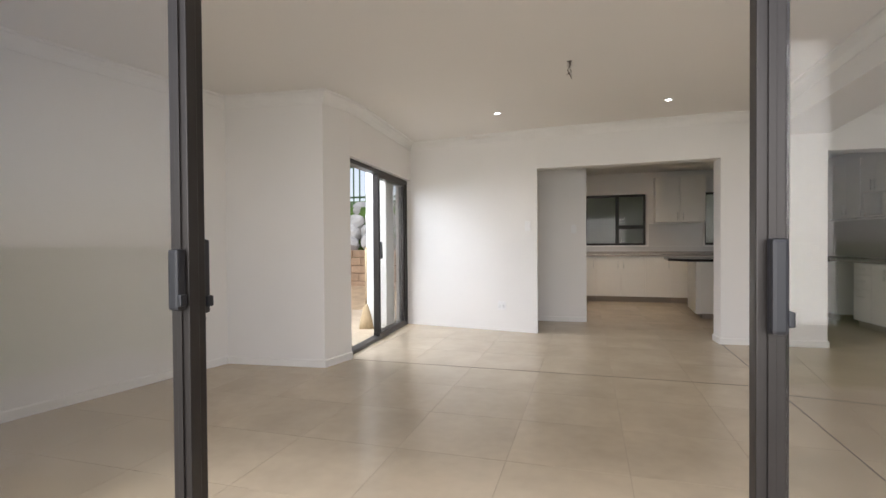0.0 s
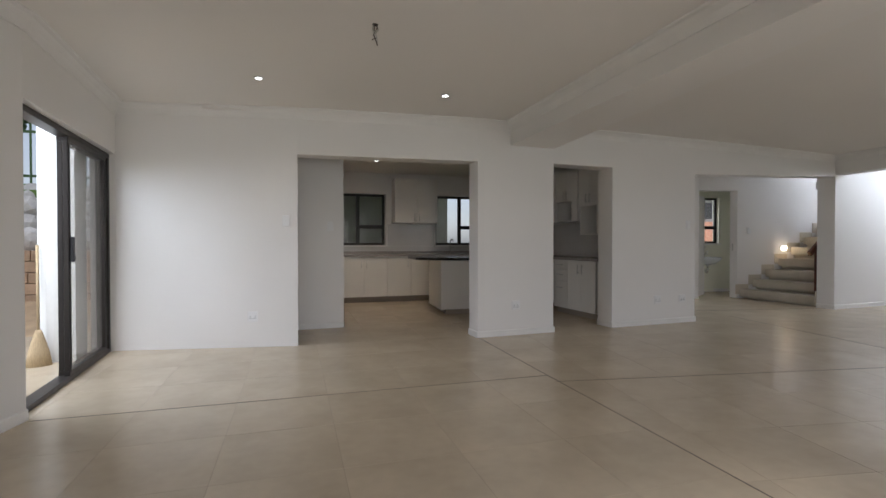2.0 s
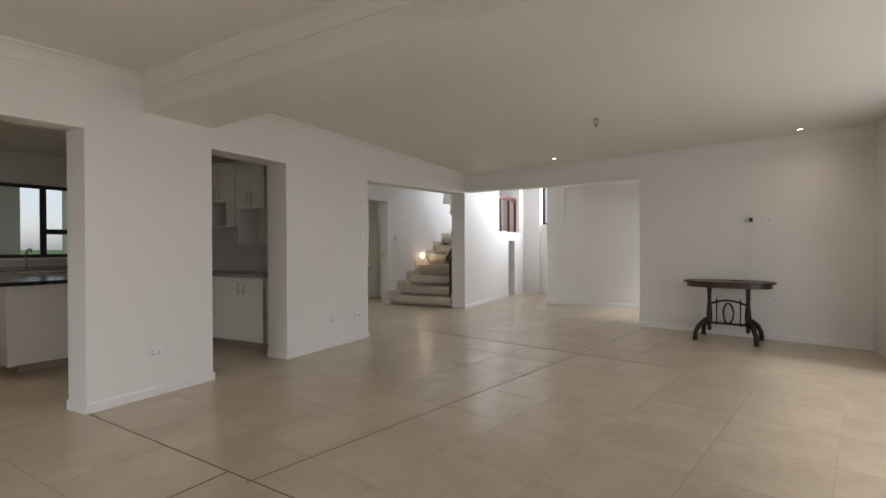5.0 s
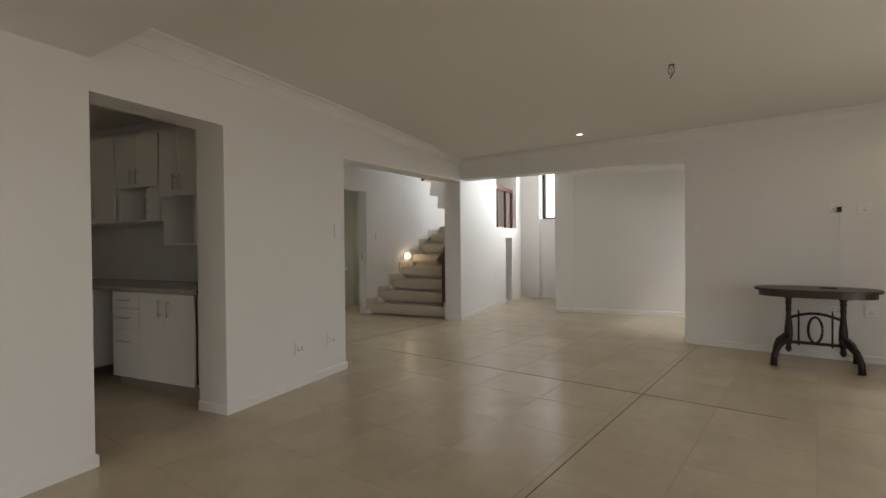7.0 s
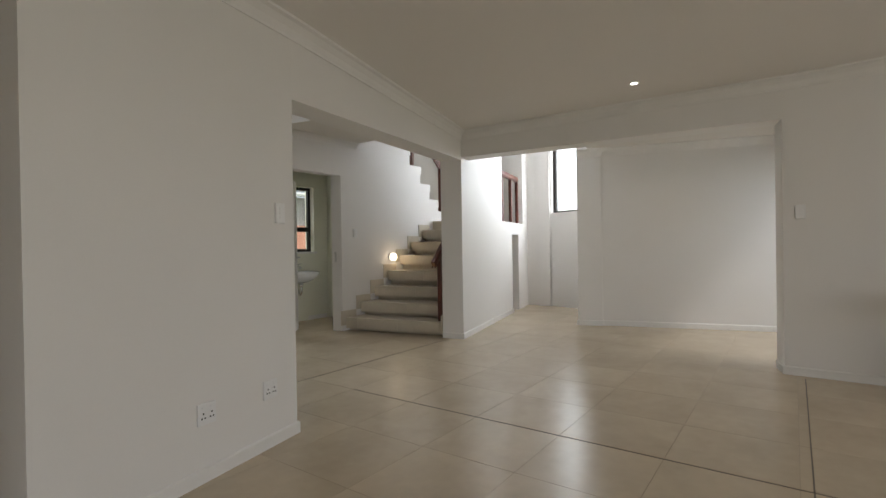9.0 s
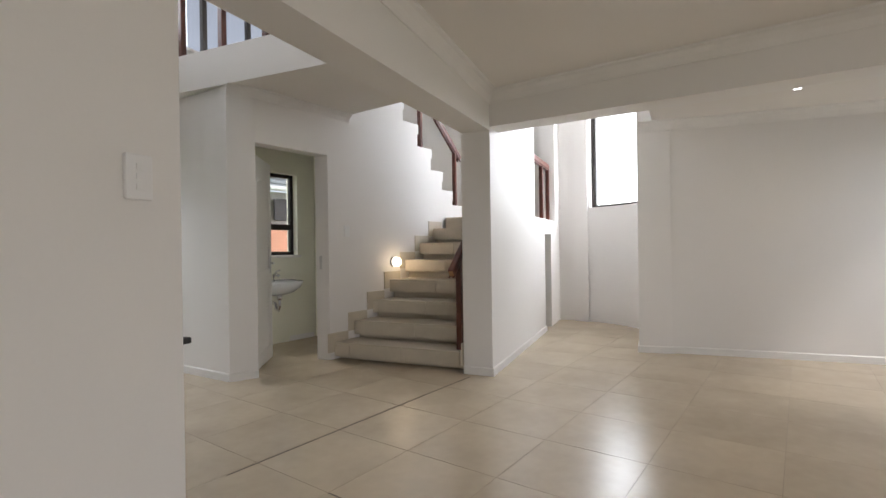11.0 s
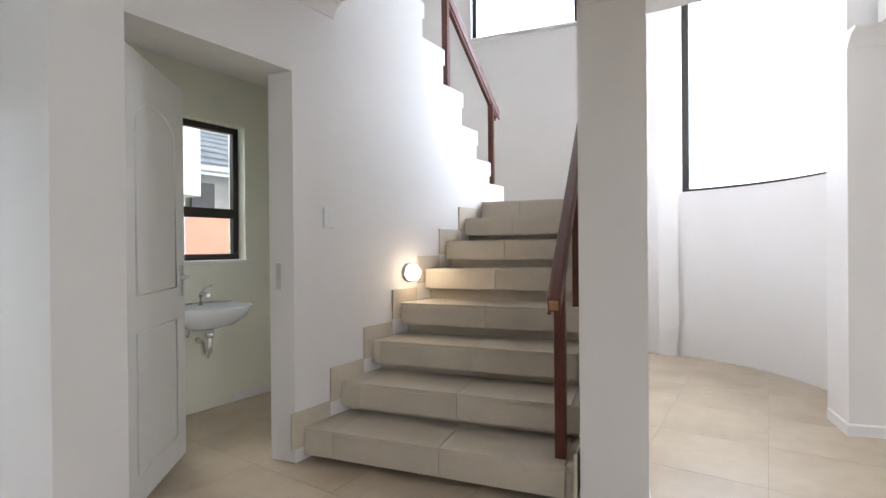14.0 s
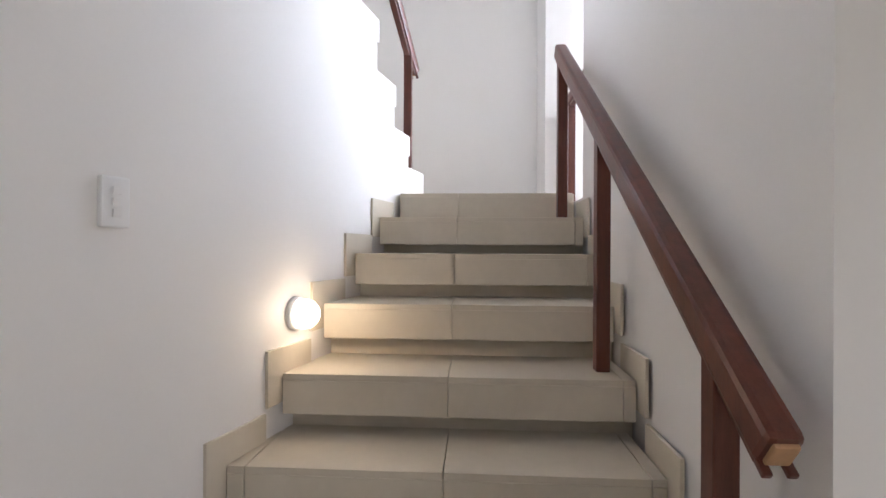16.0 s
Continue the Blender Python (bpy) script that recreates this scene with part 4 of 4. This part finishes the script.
ch = thing("phone_charger", "black plug charger with a thin white cable", "charger", on_wall(*TV, 1.41, 1.5))
part("plug", block((0, -0.04, 0), (0.035, 0.06, 0.05), bev=0.006), BLACK, ch)
part("cable", tube([(0, -0.06, -0.02), (0.005, -0.05, -0.15), (-0.01, -0.045, -0.3), (0.02, -0.06, -0.5), (0.03, -0.12, -0.68), (0.02, -0.22, -0.755)], 0.0025, 6), PLASTIC, ch)

for x, y, z in ((-0.57, 4.97, H), (1.09, 4.88, H), (7.17, 3.74, H), (6.69, 0.81, H), (1.25, 8.5, 2.45), (9.0, 3.3, 2.42)):
    dl = thing("downlight", "small lit recessed ceiling downlight with white rim", "downlight", at((x, y), None, z), "recessed downlights")
    part("rim", lathe([(0.04, 0.002), (0.04, -0.006), (0.028, -0.008), (0.028, 0.002)], None, 20), PLASTIC, dl)
    part("lens", lathe([(0.027, -0.001), (0.027, -0.007)], None, 20), LED, dl)
    lamp = new("downlight_lamp", bpy.data.lights.new("downlight_lamp", "SPOT"))
    lamp.data.energy, lamp.data.spot_size, lamp.data.spot_blend, lamp.data.color, lamp.data.shadow_soft_size = (60 if y > 7 else 6), radians(140), 1.0, (1.0, 0.8, 0.55), 0.03
    lamp.matrix_world = look((x, y, z - 0.02), (x, y + 0.001, 0))

for x, y, big in ((0.13, 3.63, 0.8), (5.13, 2.75, 0.6)):
    wr = thing("ceiling_wires", "bare twisted wires hanging from the ceiling", "wires", at((x, y), None, H), "bare lamp points")
    part("ceiling_hole", lathe([(0.02, 0.001), (0.02, -0.002)], None, 12), DARK, wr)
    for k in range(4):
        a = k * 1.7
        part("wire", tube([(0.01 * math.cos(a), 0.01 * math.sin(a), 0), (0.025 * big * math.cos(a), 0.02 * math.sin(a), -0.04 * big), (-0.02 * big * math.cos(a + 1), 0.02 * math.sin(a), -0.09 * big), (0.03 * big * math.cos(a + 2), 0.01, -(0.1 + 0.02 * k) * big)], 0.0035, 6), COPPER if k % 2 else STEEL, wr)

wl_ = thing("stair_wall_lamp", "round lit bulkhead lamp on the stair wall", "wall lamp", on_wall((8.21, stair_line(8.21)), (9.6, stair_line(9.6)), 0.98, 0.975))
part("rim", lathe([(0.064, 0), (0.064, 0.015), (0.056, 0.022)], pose(0, 0, 0, 90), 24), PLASTIC, wl_)
part("lens", lathe([(0.052, 0.018), (0.056, 0.045), (0.05, 0.07), (0.034, 0.088), (0.005, 0.095)], pose(0, 0, 0, 90), 24), BULB, wl_, "glowing frosted glass")
lamp = new("stair_lamp", bpy.data.lights.new("stair_lamp", "POINT"))
lamp.data.energy, lamp.data.color, lamp.data.shadow_soft_size = 0.95, (1.0, 0.74, 0.45), 0.04
lamp.matrix_world = wl_.matrix_basis @ pose(0, -0.15, 0)

gp = thing("pipe_stub", "small brass valve with a capped pipe on the wall", "pipe valve", on_wall((-3.75, 1.0), (-3.0, 3.83), 2.62, 0.55))
part("valve", lathe([(0.018, 0), (0.018, 0.04), (0.026, 0.045), (0.026, 0.06)], pose(0, 0, 0, 90), 12), STEEL, gp)
part("valve_lever", block((0, -0.05, 0.03), (0.015, 0.01, 0.08), bev=0.003), IRON, gp)
part("cap", lathe([(0.022, 0), (0.022, 0.03)], pose(0.04, 0, -0.09, 90), 12), IRON, gp)

# ---- outside: side yard ----
end = [(-2.33 + 0.16 * math.cos(radians(a)), 6.1 + 0.16 * math.sin(radians(a))) for a in range(90, 271, 20)]
structure("wall_yard_screen", prism([(-2.16, 6.26)] + end + [(-2.16, 5.94)], -0.12, 2.7), RENDER, "white plastered garden screen wall with a rounded end")
br = thing("broom", "straw broom leaning on the screen wall", "broom", pose(-2.4, 5.82, -0.02, -8, 0, 20))
part("bristles", lathe([(0.1, 0), (0.075, 0.15), (0.035, 0.3), (0.02, 0.34)], Matrix.Diagonal((1, 0.5, 1, 1)), 14), STRAW, br)
part("stick", lathe([(0.012, 0.32), (0.012, 1.1)], None, 8), STRAW, br)
structure("yard_soil", prism([(-7.5, 7.4), (-2.4, 7.4), (-2.4, 9.2), (-7.5, 9.2)], -0.12, [-0.02, -0.02, 0.28, 0.28]), SOIL, "sandy soil at the foot of the retaining wall", "soil")
ret = thing("retaining_wall", "stepped retaining wall of brown concrete blocks", "retaining wall")
bm = block((0, 0, 0), (0.38, 0.25, 0.15), bev=0.012)
base = part("block", bm, BRICK, ret)
for r in range(5):
    for c in range(10):
        ob = base if r == c == 0 else new("block", base.data)
        ob.parent = ret
        ob.matrix_basis = pose(-6.6 + c * 0.39 + (0.19 if r % 2 else 0), 9.2 + 0.05 * r, 0.27 + r * 0.158, 0, 0, random.uniform(-2, 2))
rk = thing("rock_wall", "pale rough rock wall above the retaining blocks", "rock wall")
for k in range(44):
    own = bmesh.new()
    bmesh.ops.create_icosphere(own, subdivisions=2, radius=0.19)
    for v in own.verts:
        v.co *= 1 + 0.35 * (noise.noise(v.co * 5 + Vector((k, 0, 0))))
    part("rock", own, STONE, rk).matrix_basis = pose(-6.7 + (k % 11) * 0.36 + random.uniform(-0.08, 0.08), 9.6 + 0.1 * (k // 11), 1.12 + (k // 11) * 0.24, random.uniform(0, 360), random.uniform(0, 360), 0)
fe = thing("garden_fence", "dark green metal palisade fence on the rock wall", "fence")
for z in (2.15, 2.85):
    part("rail", block((-4.9, 10.1, z), (3.8, 0.03, 0.04)), LEAF, fe)
for k in range(26):
    part("picket", block((-6.7 + k * 0.145, 10.1, 2.5), (0.03, 0.02, 1.0), bev=0.004), LEAF, fe)
bank = thing("garden_bank", "grassy bank rising behind the fence", "bank")
part("earth", prism([(-12, 9.75), (-2.2, 9.75), (-2.2, 16), (-12, 16)], -0.12, [1.9, 1.9, 2.6, 2.6]), LAWN, bank)


def leaf_cloud(centre, size, n, leaf_size, seed):
    rnd = random.Random(seed)
    vs, fs = [], []
    for k in range(n):
        d = Vector((rnd.gauss(0, 1), rnd.gauss(0, 1), rnd.gauss(0, 1))).normalized() * rnd.uniform(0.45, 1.0) ** 0.6
        c = Vector(centre) + Vector((d.x * size[0], d.y * size[1], d.z * size[2]))
        u = Vector((rnd.gauss(0, 1), rnd.gauss(0, 1), rnd.gauss(0, 1))).normalized()
        w = u.orthogonal().normalized()
        s = leaf_size * rnd.uniform(0.6, 1.3)
        i = len(vs)
        vs += [c - u * s, c + w * s * 0.45, c + u * s, c - w * s * 0.45]
        fs.append((i, i + 1, i + 2, i + 3))
    me = bpy.data.meshes.new("leaves")
    me.from_pydata([tuple(v) for v in vs], [], fs)
    me.materials.append(LEAF)
    return me


def tree(x, y, z, h, r, seed, label):
    ob = thing("tree", label, "tree", at((x, y), None, z), "garden trees")
    part("trunk", tube([(0, 0, -0.1), (0.05, 0.02, h * 0.35), (-0.04, 0.05, h * 0.7), (0, 0, h)], [0.14, 0.1, 0.07, 0.03], 10), IRON, ob)
    for k in range(4):
        a = k * 1.6 + seed
        part("limb", tube([(0, 0, h * (0.4 + 0.1 * k)), (r * 0.4 * math.cos(a), r * 0.4 * math.sin(a), h * (0.6 + 0.1 * k)), (r * 0.75 * math.cos(a), r * 0.75 * math.sin(a), h * (0.72 + 0.1 * k))], [0.05, 0.035, 0.015], 8), IRON, ob)
    crown = new("crown", leaf_cloud((0, 0, h * 0.85), (r, r, r * 0.75), 2200, 0.11, seed))
    crown.parent = ob


tree(-5.4, 11.6, 2.0, 2.6, 1.5, 3, "leafy green tree behind the garden fence")
tree(-3.6, 12.4, 2.0, 2.9, 1.5, 4, "leafy green tree behind the garden fence")
tree(17.0, 20.5, -0.1, 5.6, 2.4, 5, "tall green tree behind the neighbouring roof")

# ---- outside: entrance lawn and neighbouring houses ----
rnd = random.Random(8)
vs, fs = [], []
for k in range(9000):
    x, y = rnd.uniform(6.2, 10.5), rnd.uniform(10.05, 13.9)
    a, h, s = rnd.uniform(0, 6.28), rnd.uniform(0.03, 0.075), rnd.uniform(0.003, 0.006)
    lean = (rnd.uniform(-0.03, 0.03), rnd.uniform(-0.03, 0.03))
    i = len(vs)
    vs += [(x - s * math.cos(a), y - s * math.sin(a), -0.13), (x + s * math.cos(a), y + s * math.sin(a), -0.13), (x + lean[0], y + lean[1], -0.12 + h)]
    fs.append((i, i + 1, i + 2))
me = bpy.data.meshes.new("lawn_grass")
me.from_pydata(vs, [], fs)
me.materials.append(BLADE)
tagged(new("lawn_grass", me), "short bright green lawn before the front door", "grass", kind="stuff")

hs = thing("guest_wing", "pale plastered house wing with a curtained sliding door", "house")
part("wall", prism([(6.0, 14.2), (8.75, 14.2), (8.75, 14.45), (6.0, 14.45)], -0.12, 3.4), GREEN_RENDER, hs)
part("wall", prism([(10.3, 14.2), (11.6, 14.2), (11.6, 14.45), (10.3, 14.45)], -0.12, 3.4), GREEN_RENDER, hs)
part("lintel", prism([(8.75, 14.2), (10.3, 14.2), (10.3, 14.45), (8.75, 14.45)], 2.0, 3.4), GREEN_RENDER, hs)
part("plinth", prism([(8.75, 14.15), (10.3, 14.15), (10.3, 14.45), (8.75, 14.45)], -0.12, 0.12), RENDER, hs)
part("veranda_beam", prism([(6.0, 12.9), (9.2, 12.9), (9.2, 13.3), (6.0, 13.3)], 2.3, 2.75), RENDER, hs)
part("column_base", block((8.25, 13.1, 0.35), (0.8, 0.6, 0.95), bev=0.01), GREEN_RENDER, hs)
part("column_cap", block((8.25, 13.1, 0.85), (0.88, 0.68, 0.05), bev=0.01), RENDER, hs)
part("column", block((8.25, 13.1, 1.59), (0.62, 0.45, 1.42), bev=0.01), RENDER, hs)
fr = part("sliding_door", bars(8.78, 10.28, 0.12, 2.0, 0.05, 0.06, 14.3), ALU, hs)
part("mullion", block((9.1, 14.3, 1.06), (0.06, 0.06, 1.8)), ALU, fr)
pane(fr, 8.83, 10.23, 0.17, 1.95, 14.3)
# back of the room, its dimness painted in with the dark grey
part("room", prism([(8.7, 14.9), (10.4, 14.9), (10.4, 15.0), (8.7, 15.0)], -0.1, 2.2), SHADE_GREY, hs)


def drape(x0, x1, y, z0, z1, folds, depth):
    bm = bmesh.new()
    n = folds * 8
    cols = []
    for k in range(n + 1):
        x = x0 + (x1 - x0) * k / n
        yy = y + depth * math.sin(2 * math.pi * folds * k / n)
        cols.append((bm.verts.new((x, yy, z0)), bm.verts.new((x, yy, z1))))
    for a, b in zip(cols, cols[1:]):
        bm.faces.new((a[0], b[0], b[1], a[1])).smooth = True
    bmesh.ops.solidify(bm, geom=bm.faces[:], thickness=0.004)
    return bm


part("sheer_curtain", drape(8.8, 9.65, 14.37, 0.1, 2.0, 9, 0.015), SHEER, hs, "thin blue-white sheer curtain")
part("curtain", drape(9.66, 10.25, 14.4, 0.1, 2.0, 6, 0.04), CURTAIN, hs, "tan curtain drawn to one side")

nb = thing("neighbour_house", "terracotta house with a grey tiled roof", "house")
part("wall", prism([(12.2, 14.6), (19, 13.0), (19, 17), (12.2, 18)], -0.12, 1.85), PINK, nb)
# shade below the eaves is in this wall's colour
part("upper_wall", prism([(12.3, 14.7), (19, 13.1), (19, 17), (12.3, 17.9)], 1.85, 2.75), SHADE_GREY, nb, "boarded upper wall coloured dark for the eaves' shade")
for k in range(5):
    x = 12.9 + k * 0.95
    part("window", block((x, 14.55 - 0.235 * (x - 12.3), 2.25), (0.5, 0.05, 0.6), pose(0, 0, 0, 0, 0, -13.4), 0.01), ALU, nb)
part("gutter", tube([(11.8, 14.2, 2.78), (19.2, 12.45, 2.78)], 0.06, 8), RENDER, nb)
part("roof", prism([(11.8, 14.25), (19.2, 12.5), (19.5, 15.5), (12.0, 16.6)], [2.72, 2.72, 4.3, 4.3], [2.84, 2.84, 4.42, 4.42]), ROOF, nb)
for k in range(9):
    f = (k + 0.5) / 9
    part("roof_course", tube([(11.8 + 0.2 * f, 14.25 + 2.35 * f, 2.86 + 1.58 * f), (19.2 + 0.3 * f, 12.5 + 3.0 * f, 2.86 + 1.58 * f)], 0.035, 6), ROOF, nb)
an = thing("white_annexe", "white plastered annexe beside the entrance", "house")
part("wall", block((11.1, 12.4, 0.9), (0.8, 0.8, 2.1), bev=0.02), RENDER, an)
part("upper_storey", block((11.0, 12.5, 2.7), (1.4, 1.2, 1.5), bev=0.02), RENDER, an)

# patio behind the kitchen
pt = thing("covered_patio", "shaded covered patio behind the kitchen", "patio")
part("roof", prism([(-1, 10.3), (5.0, 10.1), (5.0, 13.2), (-1, 13.2)], 2.5, 2.62), RENDER, pt)
# patio walls take a grey already darkened for shade
part("back_wall", prism([(-1, 12.6), (4.1, 12.6), (4.1, 12.8), (-1, 12.8)], -0.12, 2.5), SHADE_GREY, pt)
part("side_wall", prism([(-1, 10.3), (-0.8, 10.3), (-0.8, 12.6), (-1, 12.6)], -0.12, 2.5), SHADE_GREY, pt)
part("pillar", block((5.0, 12.6, 1.2), (0.35, 0.35, 2.6), bev=0.01), RENDER, pt)

# ---- floor tiles, last ----


def clip(poly, p, n):
    """The part of a convex plan on the side of the line through p to which n points."""
    out = []
    for a, b in zip(poly, poly[1:] + poly[:1]):
        da = (a[0] - p[0]) * n[0] + (a[1] - p[1]) * n[1]
        db = (b[0] - p[0]) * n[0] + (b[1] - p[1]) * n[1]
        if da >= 0:
            out.append(a)
        if da * db < 0:
            f = da / (da - db)
            out.append((a[0] + (b[0] - a[0]) * f, a[1] + (b[1] - a[1]) * f))
    return out


floor_ob = bpy.data.objects["floor"]
# dining and kitchen field, turned a little; living field, turned with the stairs
JOINT = ((1.66, 4.2), (0.085, 1.0))
left_n, right_n = (-1.0, 0.085), (1.0, -0.085)
for origin, slope, size, side, rect in (((-0.12, 4.09), -0.065, 0.6, left_n, (-4.0, 2.4, 0.1, 10.3)), ((5.58, 4.13), -0.222, 0.572, right_n, (0.9, 12.1, -0.3, 9.3))):
    k = 1 / math.hypot(1, slope)
    u, v = (k, slope * k), (-slope * k, k)
    full = None
    gap = 0.0013
    for i in range(-16, 17):
        for j in range(-16, 17):
            c = (origin[0] + (i + 0.5) * size * u[0] + (j + 0.5) * size * v[0], origin[1] + (i + 0.5) * size * u[1] + (j + 0.5) * size * v[1])
            if not (rect[0] < c[0] < rect[1] and rect[2] < c[1] < rect[3]):
                continue
            h = size / 2 - gap
            lo_u, hi_u, lo_v, hi_v = -h, h, -h, h
            quad = [(a, b) for a, b in ((lo_u, lo_v), (hi_u, lo_v), (hi_u, hi_v), (lo_u, hi_v))]
            world_quad = [(c[0] + a * u[0] + b * v[0], c[1] + a * u[1] + b * v[1]) for a, b in quad]
            off = (JOINT[0][0] + side[0] * 0.004, JOINT[0][1])
            kept = clip(world_quad, off, side)
            if len(kept) < 3:
                continue
            whole = len(kept) == 4 and all(abs(p[0] - q[0]) + abs(p[1] - q[1]) < 1e-6 for p, q in zip(kept, world_quad))
            m = pose(c[0], c[1], 0, 0, 0, math.degrees(math.atan2(u[1], u[0])))
            if whole and full:
                ob = new("tile", full)
                ob.parent = floor_ob
            else:
                inv = m.inverted()
                loc = [tuple((inv @ Vector((*p, 0)))[:2]) for p in kept]
                ob = part("tile", prism(loc, -0.006, 0.0), TILE, floor_ob)
                if whole:
                    full = ob.data
            ob.matrix_basis = m
# wide dark movement joints
for p, q in (((1.66 - 0.085 * 1.6 * 2, 4.2 - 3.2), (1.66 + 0.085 * 1.42, W)), ((1.6, 3.79), (7.45, 2.49)), ((5.95, 5.8), (5.1, 2.05)), ((-1.9, 4.2), (1.64, 3.97)), ((8.1, 5.9), (5.9, 6.39))):
    part("movement_joint", block((span(p, q) / 2, 0, -0.001), (span(p, q), 0.007, 0.005)), GROUT, floor_ob).matrix_basis = at(p, q)
